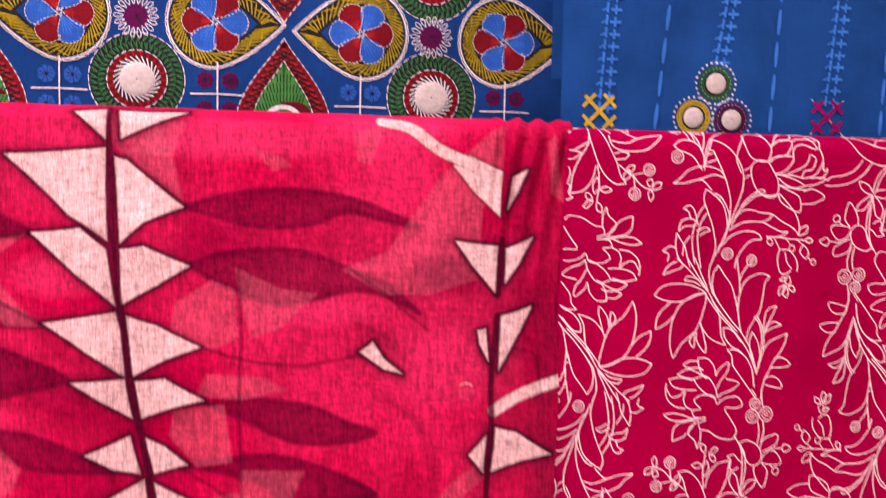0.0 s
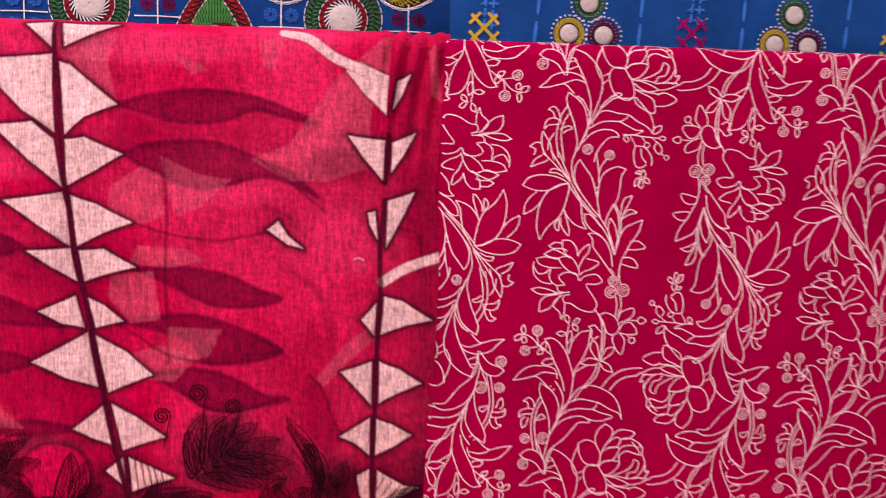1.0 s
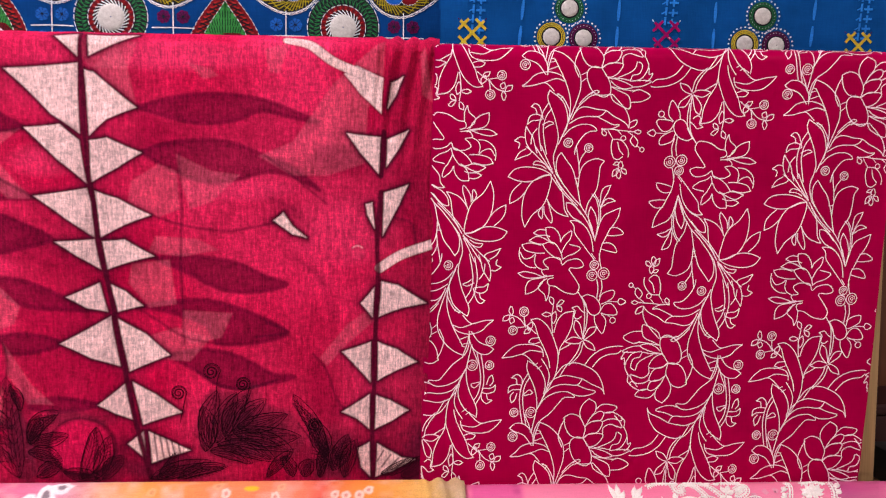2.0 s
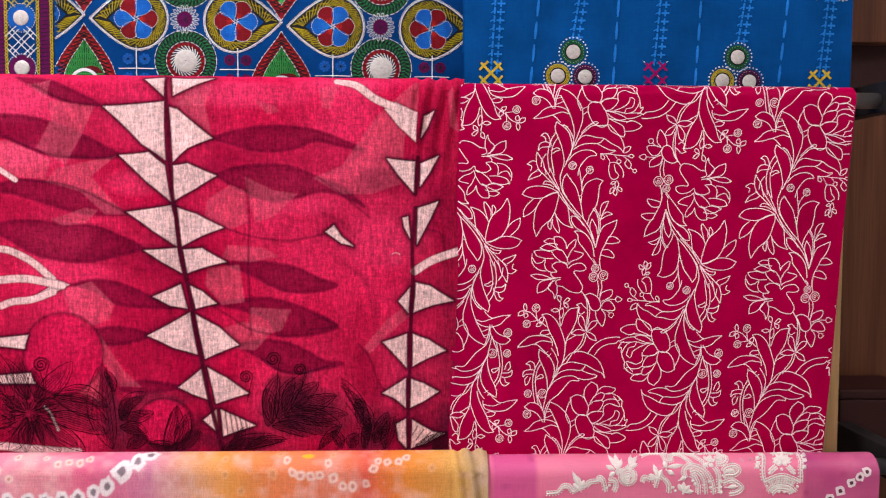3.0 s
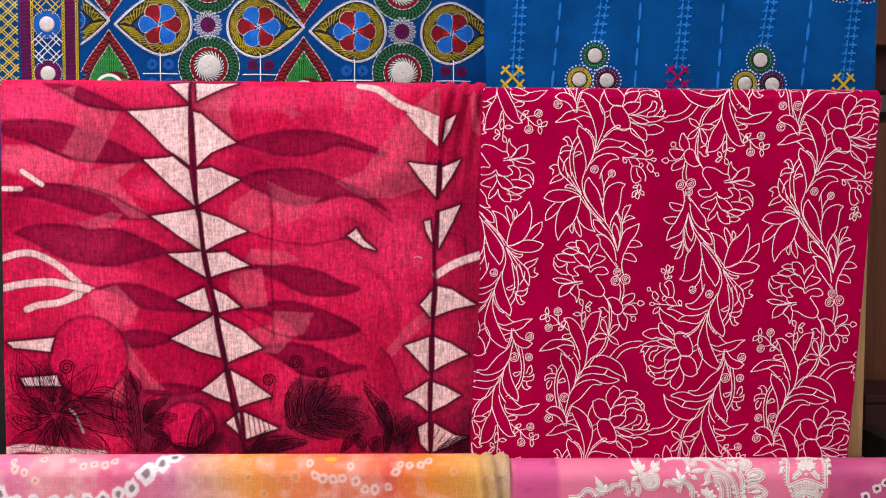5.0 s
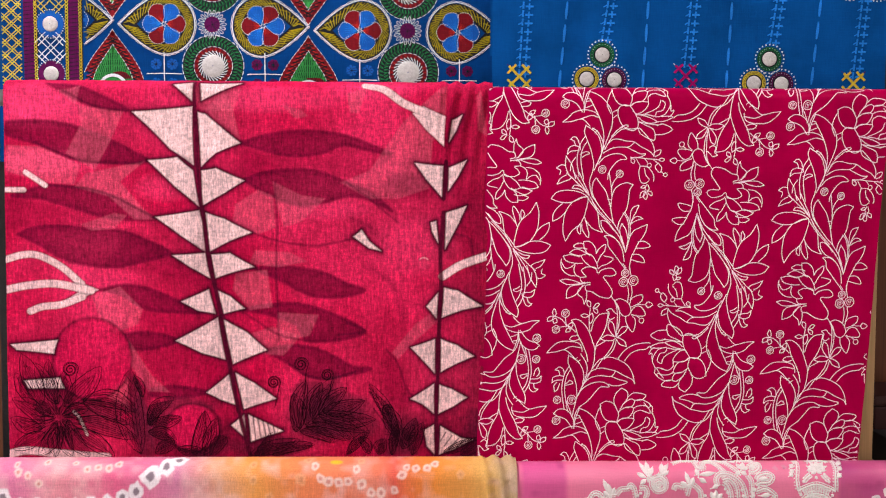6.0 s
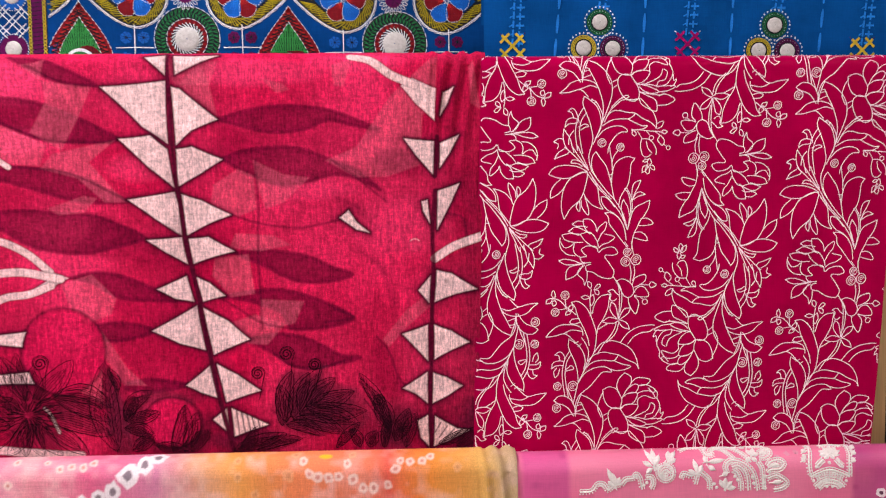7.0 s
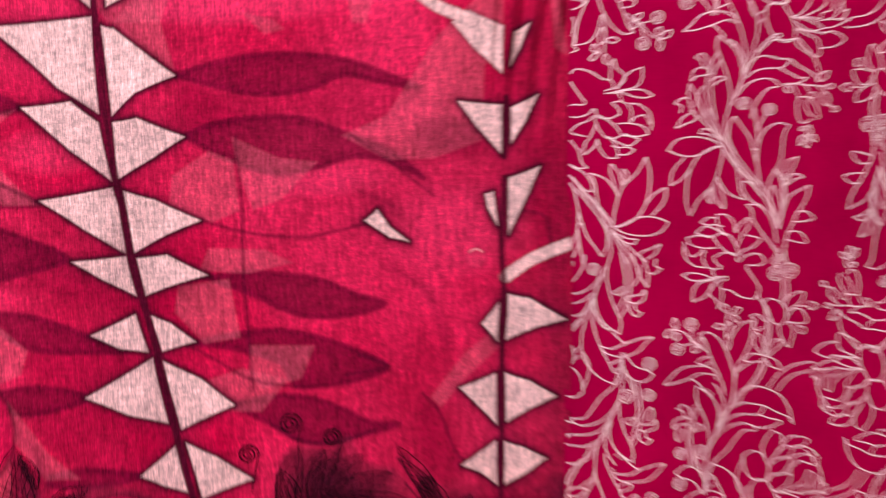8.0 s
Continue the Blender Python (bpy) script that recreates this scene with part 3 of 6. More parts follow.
HEM_SHADES = [
    (-143, -117, 56, 36, 0.62),
    (-56, -140, 45, 31, 0.5),
    (-328, -147, 60, 33, 0.5),
    (-503, -119, 56, 45, 0.4),
    (-395, -120, 18, 60, 0.6),
    (43, -148, 30, 45, 0.6),
    (-238, -158, 52, 16, 0.6),
    (-166, -86, 30, 22, 0.4),
    (50, -17, 18, 195, 0.3),
    (-45, 190, 31, 15, 0.35),
    (-327, -101, 52, 10, 0.35),
    (12, -109, 19, 45, 0.3),
]
FRUITS = [
    (-459, -41, 62, 66), (-328, -133, 44, 38),
]
DARK_FORMS = [
    (-196, -139, -200, -109, -193, -78, -177, -67, -154, -73, -135, -63, -123, -86, -94, -97, -81, -126, -101, -151, -154, -144),
    (-396, -172, -408, -124, -414, -85, -410, -57, -397, -85, -384, -124, -379, -172),
    (-384, -166, -389, -127, -368, -99, -323, -95, -299, -110, -350, -110, -368, -133, -362, -158),
    (-73, -171, -64, -140, -79, -103, -70, -98, -51, -128, -29, -121, -36, -151, -32, -171),
    (-462, -93, -432, -95, -401, -110, -421, -118, -401, -133, -406, -150, -447, -133, -469, -120),
]
HATCHED = [
    (-248, -118, -245, -149), (-242, -120, -238, -147), (-235, -123, -231, -146), (-229, -127, -225, -143),
    (-221, -131, -219, -142), (8, -140, 1, -152), (16, -145, 6, -159), (25, -149, 12, -163), (34, -150, 21, -163),
    (-94, -86, -56, -148), (-88, -109, -55, -152),
]
# brighter pink patches; at the upper left they carry painted soft light
LIT_BLUSH = [
    (-521, 291, 80, 32, 0.8), (-522, 218, 70, 20, 0.7), (-219, 300, 90, 18, 0.6), (-361, 185, 40, 20, 0.5),
    (-34, 111, 70, 40, 0.35), (-153, 156, 60, 14, 0.4), (-458, 95, 60, 60, 0.3), (-93, 312, 60, 14, 0.5),
]


ETCHED = (FLOWER_PETALS, FLOWER_SKIRT, WREATH_LEAVES, BIG_LEAF_BARBS, REED_LEAVES)


def crimson_dye(u, w):
    d = Dye(u, w, RED)
    x, y = d.x, d.y
    n1, n2, n3 = cells(x, y, 90, 1), cells(x, y, 30, 2), cells(x, y, 8, 3)
    d.lay(PINK, 0.75 * np.clip(n1 * 1.6 - 0.5, 0, 1) + 0.25 * n2)
    d.lay((0.3, 0.002, 0.03), 0.65 * np.clip(cells(x, y, 70, 7) * 1.8 - 0.75, 0, 1))
    # darker towards the cloth's right edge
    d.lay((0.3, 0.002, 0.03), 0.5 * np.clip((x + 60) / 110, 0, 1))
    # pink tone, partly upper-left light laid into the dye
    for sx, sy, sw, sh, deep in LIT_BLUSH:
        d.lay((0.9, 0.05, 0.17), deep * np.clip(1.2 - ((x - sx) / sw) ** 2 - ((y - sy) / sh) ** 2, 0, 1))
    def outline(p):
        return curve(p + p[:2], 5)[:-1]

    for p in HALF_SHADES:
        d.shape(outline(p), (0.3, 0.002, 0.035), 0.55, 4.0)
    for p in DEEP_LENSES + LOW_LENSES + RIGHT_LENSES:
        d.shape(outline(p), (0.13, 0.001, 0.024), 0.8, 1.8, 60, WINE, 1.7, 0.6)
    # paler layers that lie over light and dark alike
    for p in OVERLAYS + OVERLAYS_MID + OVERLAYS_LOW:
        d.shape(np.array(p, float).reshape(-1, 2), (0.7, 0.12, 0.2), 0.36, 1.2)
    for p in OUTLINES:
        d.line(curve(p), (0.07, 0.002, 0.02), 2.4, 0.7, 1.6)
    for p in SMUDGES:
        d.line(curve(p), (0.1, 0.003, 0.025), 5.0, 0.4, 4.0)
    # the dark flower bed along the hem
    bed = np.clip((-112 - y + 24 * np.sin(x / 55 + 0.6) + 22 * (n2 - 0.5)) / 45, 0, 1)
    d.lay((0.17, 0.003, 0.03), 0.45 * bed)
    # soft dark ellipses, most near the hem, one up the right edge
    for sx, sy, sw, sh, deep in HEM_SHADES:
        r = ((x - sx) / sw) ** 2 + ((y - sy) / sh) ** 2
        d.lay((0.06, 0.006, 0.024), 1.1 * deep * np.clip(1.25 - r + 0.8 * (n2 - 0.5) + 0.3 * (n3 - 0.5), 0, 1))
    for p in DARK_FORMS:
        d.shape(outline(p), (0.075, 0.012, 0.032), 0.42, 2.4)
    for group in ETCHED:
        for p in group:
            d.shape(leaf_outline(*p, 8), (0.09, 0.005, 0.025), 0.2, 2.5)
    for fx, fy, fw, fh in FRUITS:
        p = circle(0, 0, 1, 28) * (fw * 0.8, fh * 0.8) + (fx, fy)
        d.shape(p, (0.62, 0.008, 0.075), 0.75, 2.0, None, INK, 2.4, 0.7)
    for p in LEFT_LEAVES + RIGHT_LEAVES + FAR_LEAVES + LOW_LEAVES:
        q = rounded(p)
        pick = d.near(q, 16)
        if len(pick):
            far = d.distance(q, pick)
            d.lay(WINE, 0.7 * np.exp(-np.maximum(far, 0) / 6) * (far > -1), pick)
        d.shape(q, PALE, 1.0, 0.8, None, INK, 2.5, 0.85)
    for p in (SWEEP_TIP[0], SWEEP_END[0]):
        d.shape(rounded(p), PALE, 1.0, 0.8, None, INK, 1.6, 0.6)
    for *p, wide in SWEEPS:
        d.line(curve(p), INK, wide * 0.8 + 2.4, 0.5, 1.2)
        d.line(curve(p), PALE, wide * 0.8, 1.0, 0.8)
    for p, wide in ((VEIN[0], 4.2), (VEIN[0][8:], 6.0), (SIDE_VEIN[0], 5.5), (SIDE_VEIN[1], 5.4)):
        d.line(curve(p), (0.07, 0.002, 0.016), wide, 0.92, 0.8)
    for p in HATCHED:
        d.line(curve(p), INK, 1.8, 0.85, 0.8)
    # a round water mark, with a pale glint painted along its top
    d.shape(circle(-22, 86, 8.5, 20), (0.76, 0.06, 0.16), 0.3, 1.0, None, (0.3, 0.004, 0.04), 1.2, 0.35)
    d.line(circle(-22, 86, 7.5, 24)[3:10], (0.85, 0.5, 0.5), 1.2, 0.7)
    # gauze: crinkled yarns let the ground show as short broken streaks
    streak = cells(x, y / 9, 1.5, 11) * 0.65 + cells(x / 6, y, 1.5, 12) * 0.35
    crinkle = cells(x + 3 * n3, y, 2.6, 13) * 0.6 + cells(x, y * 1.4, 6, 14) * 0.4
    d.c *= (0.4 + 0.72 * streak + 0.5 * crinkle)[:, None]
    return d.c


crimson = thing("hanging_cloth", "crimson gauze cloth with pale leaf print draped over rod")
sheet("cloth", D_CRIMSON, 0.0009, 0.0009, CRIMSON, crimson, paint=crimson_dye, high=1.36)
sheet("back_fall", D_CRIMSON, 0.02, 0.01, CRIMSON_PLAIN, crimson, "plain crimson underside", low=1.36)

ETCH = random.Random(12)


def etched_leaf(p, count, wide=1.0, root=0.0, barbs=True):
    """Engraved leaf: two firm edges and flowing lines between them, with short lines that run out from the rib."""
    lines = Print(D_CRIMSON, 0.0006)
    a, b = np.array(p[:2], float), np.array(p[2:4], float)
    a = a - (b - a) * root
    bow = ETCH.uniform(-0.12, 0.12)
    n = np.array((-(b - a)[1], (b - a)[0])) / max(np.hypot(*(b - a)), 1)
    arch = np.sin(np.linspace(0, math.pi, 17))[:, None] * n * bow * np.hypot(*(b - a))
    for k in range(count):
        f = k / (count - 1)
        firm = k in (0, count - 1)
        end = a + (b - a) * (1 if firm else ETCH.uniform(0.72, 1.0))
        q = ogee(a, end, (p[4] * (1 - f) + p[5] * f) * wide * ETCH.uniform(0.9, 1.12), 16, 0.75, 0.8) + arch
        q[1:-1] += np.array([(ETCH.uniform(-0.4, 0.4), ETCH.uniform(-0.4, 0.4)) for _ in q[1:-1]])
        lines.stroke(q, 1.0 if firm else 0.6, 0.5)
    if barbs:
        rib = a + (b - a) * np.linspace(0, 0.9, 12)[:, None]
        for k, c in enumerate(rib[1:-1]):
            for s, w in ((1, p[4]), (-1, -p[5])):
                tip = c + (b - a) * 0.13 + n * s * w * wide * 0.8 * math.sin((k + 1.5) / 12 * math.pi) ** 0.6
                lines.stroke(side(c, tip, s * -0.8, 4), 0.55, 0.6)
    lines.done("etched_leaf", INK_LINE, crimson, "dark etched leaf lines")


for p in FLOWER_PETALS:
    etched_leaf(p, 9, 1.55, 0.16, False)
for p in FLOWER_SKIRT:
    etched_leaf(p, 9, 1.9, 0.45, False)
for p in BIG_LEAF_BARBS:
    etched_leaf(p, 9, 1.45, 0.12, False)
for group in (WREATH_LEAVES, REED_LEAVES):
    for p in group:
        etched_leaf(p, 8, 1.25)

# the flower's dark heart: a burst of short lines, and a feathered fringe round it
for cx, cy, r0, r1, count in ((-503, -119, 5, 24, 46), (-503, -121, 18, 42, 60), (-52, -146, 4, 22, 30)):
    lines = Print(D_CRIMSON, 0.0008)
    for k in range(count):
        a = k * 2 * math.pi / count + ETCH.uniform(-0.05, 0.05)
        c, n = np.array((math.cos(a), 0.72 * math.sin(a))), np.array((cx, cy))
        lines.stroke(side(n + c * r0 * ETCH.uniform(0.8, 1.4), n + c * r1 * ETCH.uniform(0.7, 1.1), ETCH.uniform(-2, 2), 5), 0.75, 0.6)
    lines.done("etched_heart", INK_LINE, crimson, "dark burst of etched lines")

CURLS = ((-487, -55, 13), (-220, -72, 11), (-184, -48, 12), (-150, -63, 10), (-70, -110, 10))
for k, (x, y, r) in enumerate(CURLS):
    lines = Print(D_CRIMSON, 0.0007)
    spiral = np.array([(x + r * 0.85 * (1 - q / 40) * math.cos(q * 0.42), y + r * 0.85 * (1 - q / 40) * math.sin(q * 0.42)) for q in range(36)])
    lines.stroke(spiral, 0.9)
    lines.stroke(spiral * 0.85 + np.array((x, y)) * 0.15, 0.6)
    lines.stroke(curve((x + r * 0.8, y, x + r * 0.5, y - 14, x + 6 - 5 * (k % 2), y - 34)), 0.9)
    lines.done("etched_curl", INK_LINE, crimson, "dark curled tendril line")

# ---- magenta cloth: one flowering strand, repeated with its half turns ----
UPPER_LEAVES = [
    (191.2, 268, 189.6, 259.3, 194, 248.1, 198.8, 237, 202.1, 225.8, 203.9, 215.9, 202.4, 205.9, 200.2, 198.4),
    (191.2, 268, 196.9, 264.3, 203.5, 259.4, 208.8, 253.2, 212.4, 243.3, 213.7, 233.3, 211.6, 223.4),
    (199.5, 264.3, 205.9, 261.1, 211.4, 253.2, 214.8, 245.8, 215.9, 238.3), (199.6, 261.8, 202, 264.8), (203.5, 258.1, 206.6, 261.9),
    (160.2, 272, 167.4, 277.7, 173.4, 284, 183.3, 287.7, 193.3, 287.8, 203.5, 284.2, 208.8, 278),
    (160.2, 272, 171.4, 272.8, 183.8, 276.1, 189.4, 274.2, 196.8, 266.8), (183.8, 276.1, 190, 278.4, 198.6, 280.9, 208.3, 278),
]
UPPER_STEMS = [
   
    (194.6, 312.5, 205, 308.2, 214.2, 301.1, 221.1, 292.4, 225.1, 283.1, 225.8, 270.7, 222.9, 258.2, 217.5, 242.1, 213, 230.4, 208.2, 217.1, 204.3, 208.4),
    (195.1, 302.7, 200.6, 292.8, 207.4, 280.5, 213.2, 265.6, 215.6, 253.2, 214.7, 238.3, 211.5, 225.9, 206.5, 214.6),
    (194.6, 312.5, 191.9, 305.1, 189.4, 296.4, 188.7, 289), (191.3, 303.1, 195.6, 302.2), (189.1, 290.7, 200, 294.8),
    (262.4, 264.7, 252.4, 263.4, 239.8, 263.3, 231.3, 257, 224.2, 249.6, 218.4, 238.3),
    (225.2, 253.3, 232.4, 261.3, 242, 268.3, 247.1, 267.1, 240.3, 262.8), (237.7, 264.3, 241.1, 266.8),
]
RIGHT_LEAVES_TOP = [
    (217.3, 235.8, 221.9, 244.6, 227.9, 249.6, 235.5, 250.1, 245.7, 247.7, 255.9, 246.5, 265.1, 240.6, 274.8, 236.1, 280.9, 231.7, 283.7, 227.5),
    (215, 231.4, 226.1, 237.9, 236.1, 239.7, 246.7, 239.7, 252.4, 242.2, 255.9, 246),
    (246.7, 239.7, 256.6, 234.8, 265.7, 231.1, 272.8, 231.1, 265.9, 227.1, 257.1, 226.1, 252, 226.6),
    (209.4, 217.1, 216.6, 225.4, 226.5, 230.2, 236.6, 231, 243.8, 228.5, 247.1, 224, 239.5, 223.3, 233.4, 219.7, 227.5, 212.2, 224, 204.7, 223.2, 197.3),
    (262.4, 264.7, 273.2, 254, 280, 246.1, 283.9, 236.2, 283.7, 227.5), (252.1, 225.3, 262.2, 226.1, 272.4, 224.9, 282.6, 224.2, 290.3, 223.5),
]
BUDS_TOP = [
    (283.7, 227.5, 284.6, 233.7, 292.5, 236.7, 291.1, 230.7, 285, 227.5), (290.3, 223.5, 294, 225.8, 298.4, 223.8, 295, 221.3, 290.3, 223.5),
    (253.4, 224.8, 253.1, 221.1, 256.8, 218.6, 258.4, 221.9, 255.2, 224.8), (271.2, 224.9, 275.8, 219.9), (282.7, 223.7, 289.3, 219.3),
    (289.3, 219.3, 286.4, 213.3, 292.7, 206.8, 295.1, 212.6, 290.1, 219.3), (293.8, 208.8, 298.1, 205.3), (259.7, 224.9, 265.9, 215.7),
    (265.9, 215.7, 264.7, 206.2, 267.9, 194.9, 273.9, 192.5, 279.3, 196.2),
    (265.9, 214.9, 274.4, 214.5, 280.5, 210, 284.5, 203.8, 285.5, 198.8, 285, 195), (271.9, 212.4, 274.3, 203.7, 279.7, 197.5),
]
TENDRILS_TOP = [
    (171.2, 249.3, 175.6, 253, 180, 251.1, 183.3, 244.4, 185.7, 235.7), (172, 249.8, 176.6, 247.1, 178.7, 240.6),
    (168.3, 230.1, 170.4, 238.6, 177.4, 241.6, 184.3, 239.4), (168.3, 230.1, 173.2, 234.1, 179.2, 234.7, 184.5, 235.7),
    (185, 230, 192.9, 233.7, 197.8, 231.3, 192.6, 229.3, 188.2, 226.2), (191.1, 254.3, 185.3, 244.4, 181.9, 230.7, 182, 218.3, 185.4, 200.8),
]
TENDRILS_TOP_REST = [
    (194.7, 248.2, 188.6, 238.2, 186.5, 225.7, 188.1, 213.3, 191.6, 197.1), (179.6, 226.2, 174.4, 218.2, 173.3, 208.3),
    (167.1, 228.1, 171.2, 221.9, 175.3, 215.7, 178.3, 205.8, 180.9, 198.3), (167.1, 228.1, 166.3, 218.2, 168.8, 208.2, 174.8, 199.5),
    (154.4, 211.9, 160.8, 216.2, 166.9, 215.2), (154.4, 211.9, 160.4, 209.2, 159.4, 203.2),
]
LEFT_LEAVES_MID = [
    (156.1, 190.7, 160.8, 198.7, 168.2, 203.3), (156.1, 190.7, 164.8, 194.3, 171.8, 196.8, 175.2, 200.3),
    (168.1, 205.7, 176, 199.5, 184, 192.1, 193.3, 183.4, 200.1, 175.9), (176.9, 208.3, 185.6, 195.8, 193.8, 184.7, 200, 177.2),
    (185.1, 207.1, 193, 190.9, 199.1, 179.7), (202.8, 207.1, 199.8, 195.9, 200.8, 185.9, 203.9, 175.5),
    (176.7, 185.8, 180.3, 189.8, 189.3, 187.1, 196.1, 179.7), (176.7, 185.8, 185.6, 184.9, 192.1, 181.4),
    (149.2, 172, 155.3, 179.5, 165.3, 182.8, 178.1, 182.6, 189.7, 179.6, 198.3, 174.7),
    (149.2, 172, 158.3, 168.3, 168.6, 166.6, 178.8, 167.9, 190, 172.9, 198.3, 174.7),
]
LEFT_LEAVES_LOW = [
    (152.3, 142, 152.7, 150.8, 156.7, 158.3, 164.8, 165.8), (152.3, 142, 161.8, 147, 169.2, 154.6, 172.7, 160.8, 177.5, 167.1),
    (170.9, 115.7, 167, 128.3, 167.1, 143.3, 169.7, 154.6, 176.3, 165.8, 188.7, 173.4, 198.3, 174.7),
    (198.3, 174.7, 198.7, 168.4, 196.7, 157.2, 194.5, 148.4, 190.3, 139.6, 184.2, 134.1, 178, 128.3, 170.9, 115.7),
    (194.5, 148.4, 199.3, 140.4, 206.1, 133.4, 214, 129.7, 220.5, 127.9), (204.3, 168.5, 211.3, 157.2, 213.9, 146, 215.7, 135.9, 220.5, 127.9),
    (189.9, 138.9, 187, 134.8, 186.2, 130.3, 190, 125.3, 191, 130.8, 189.9, 138.9),
    (191.9, 139.4, 193.3, 130.8, 201.1, 120.8, 202.1, 126.4, 200.5, 132.1, 195.6, 147.1),
]
MAIN_STEM = [
    (197.6, 173.9, 204.5, 164.7, 212.7, 154.7, 226.2, 141.7, 237.1, 129.7, 245, 118.4, 253, 101.3),
    (203.9, 175.5, 212.1, 164.7, 224.5, 149.7, 234.5, 139.5, 245.2, 123.5, 251.9, 105.9), (200.9, 174.9, 208.4, 163.5, 217.9, 152.2, 230.1, 140.5),
    (217.1, 143.5, 222.5, 143, 228.4, 138.5, 235, 130.5), (217.1, 143.5, 218.8, 135.4, 225.7, 127.2, 235, 122.2, 243.2, 114.7),
]
MAIN_STEM_REST = [
    (222.6, 123.4, 230.3, 123.4, 238.3, 119.2, 244.6, 112.1, 249, 102.8, 251.9, 89),
    (222.6, 123.4, 227.5, 117.9, 229.2, 109.6, 236.2, 100.8, 244.5, 90.7, 254.3, 78.9),
    (208.3, 199.7, 214.6, 191, 221.4, 182.3, 225.9, 171, 229, 161, 232.4, 146, 234.6, 139),
    (208.3, 199.7, 204.3, 193.4, 203.3, 183.4, 205.5, 175.5, 210.7, 167), (224.6, 171, 229.7, 171), (226.7, 164.5, 229.7, 166),
]
MID_RIGHT = [
    (258, 190.7, 248.9, 193.1, 238.9, 189.8, 232.8, 183.6, 230.1, 173.5, 229.5, 161),
    (258, 190.7, 253.5, 183.6, 252.7, 171.1, 250.9, 158.6, 246.2, 150.6, 241.6, 141.8, 239.7, 131), (224.7, 207.2, 226.8, 196, 228.9, 186, 229.9, 176),
    (235.7, 200.6, 231, 193.5, 228.9, 186), (267.3, 163.7, 260, 161.1, 256.8, 154.9, 256.4, 143.6),
    (267.3, 163.7, 264, 154.9, 260.7, 148.6, 257.2, 139.1),
]
MID_RIGHT_REST = [
    (274, 146.1, 266.9, 149.1, 260.9, 146.1, 256.8, 136.6), (274, 146.1, 265.2, 143.6, 258.7, 139.6),
    (246.1, 153.6, 251.6, 147.3, 255.1, 136, 255.6, 123.5, 252.9, 102.1), (248.5, 155.1, 254.8, 144.8, 257.5, 133.5, 257.4, 123.5),
    (245.6, 139.8, 243.3, 131, 245.4, 120.9, 248.9, 112.9), (245.6, 139.8, 251.5, 131, 254.7, 119.7),
]
LOWER_RIGHT = [
    (280.4, 138.6, 271.6, 134.8, 262.9, 130.5, 258.1, 123.5, 256, 115.9, 252.9, 102.1),
    (280.4, 138.6, 278.5, 128.6, 273.9, 119.8, 269.1, 113.5, 264.5, 103.4, 261.1, 95.8, 259.6, 85.7, 259.6, 77.7),
    (269, 115.5, 278, 116, 286.1, 109.7, 277.2, 107.2, 266.9, 107.2), (261.2, 98.3, 270, 98.9, 276.7, 94.6, 279, 88.3, 270.6, 89.3, 261.1, 92),
    (268.4, 186.7, 271.6, 189.7, 275.2, 188.7, 272.3, 186.2, 268.4, 186.7),
]
LOWER_RIGHT_REST = [
    (277.1, 191.2, 274.3, 186.2, 276, 183.2), (278.1, 190.7, 280, 185, 277.6, 182.5), (268, 173.2, 269.1, 180, 275.1, 182.5, 273.4, 176.2, 268, 173.2),
    (273.8, 181.7, 272.5, 175, 276.3, 171.2, 278, 176.2, 275.6, 181.7), (277.6, 182.5, 283.3, 181.3, 284.4, 176.3, 279.7, 178.2, 277.6, 182.5),
]
PEONY_TOP = [
    (181.5, 109.5, 187.8, 113.3, 195.5, 112.8), (181.5, 109.5, 186.8, 107, 195.8, 107, 201.1, 105.3),
    (195.4, 115.8, 204.4, 115.3, 211.2, 108.3, 213.5, 99.5), (195.4, 115.8, 196.5, 108.3, 199.9, 102, 205.4, 97),
    (213.5, 99.5, 216.5, 105.8, 225.2, 112.1, 224.4, 103.3, 219.6, 97, 214.9, 86.9), (176.8, 100.7, 185.6, 105.7, 194.7, 103.2, 203.2, 98.2),
]
PEONY_TOP_REST = [
    (176.8, 100.7, 185.9, 97.7, 193.7, 96.9), (192.4, 96.9, 201.4, 99.5, 207.9, 97, 214.1, 88.2, 216.6, 80.6),
    (192.4, 96.9, 198, 89.4, 206.1, 83.1, 214.6, 79.1), (223.5, 97, 236.6, 93.3, 230.5, 86.9, 221.6, 83.6, 216.6, 79.4),
    (168.7, 96.4, 179.5, 98.2, 191.2, 95.7), (168.7, 96.4, 173.4, 90.1, 185.2, 86.9, 196, 86.9),
]
PEONY_SIDE = [
    (166.8, 93.1, 166.1, 85.6, 168.8, 78, 176.8, 71.7, 186.5, 70),
    (167, 88.1, 172.5, 80.5, 180.2, 81.8, 185.2, 85.6, 184.3, 78, 187.2, 71.7, 193.9, 68), (165.5, 64.1, 173.2, 65.9, 183.7, 64.2, 194.2, 60.4),
    (165.5, 64.1, 174.8, 59.1, 187.8, 59.1, 199.9, 61.7), (175.7, 40.2, 176, 50.3, 181.4, 56.6, 194.3, 59.1, 202, 60.9),
    (175.7, 40.2, 185.9, 44, 193.4, 51.6, 197, 57.9), (200.3, 32.6, 197.9, 40.2, 191, 46.5, 192.5, 52.8, 200.1, 58.4),
    (200.3, 32.6, 203.1, 40.2, 203.1, 50.3),
]
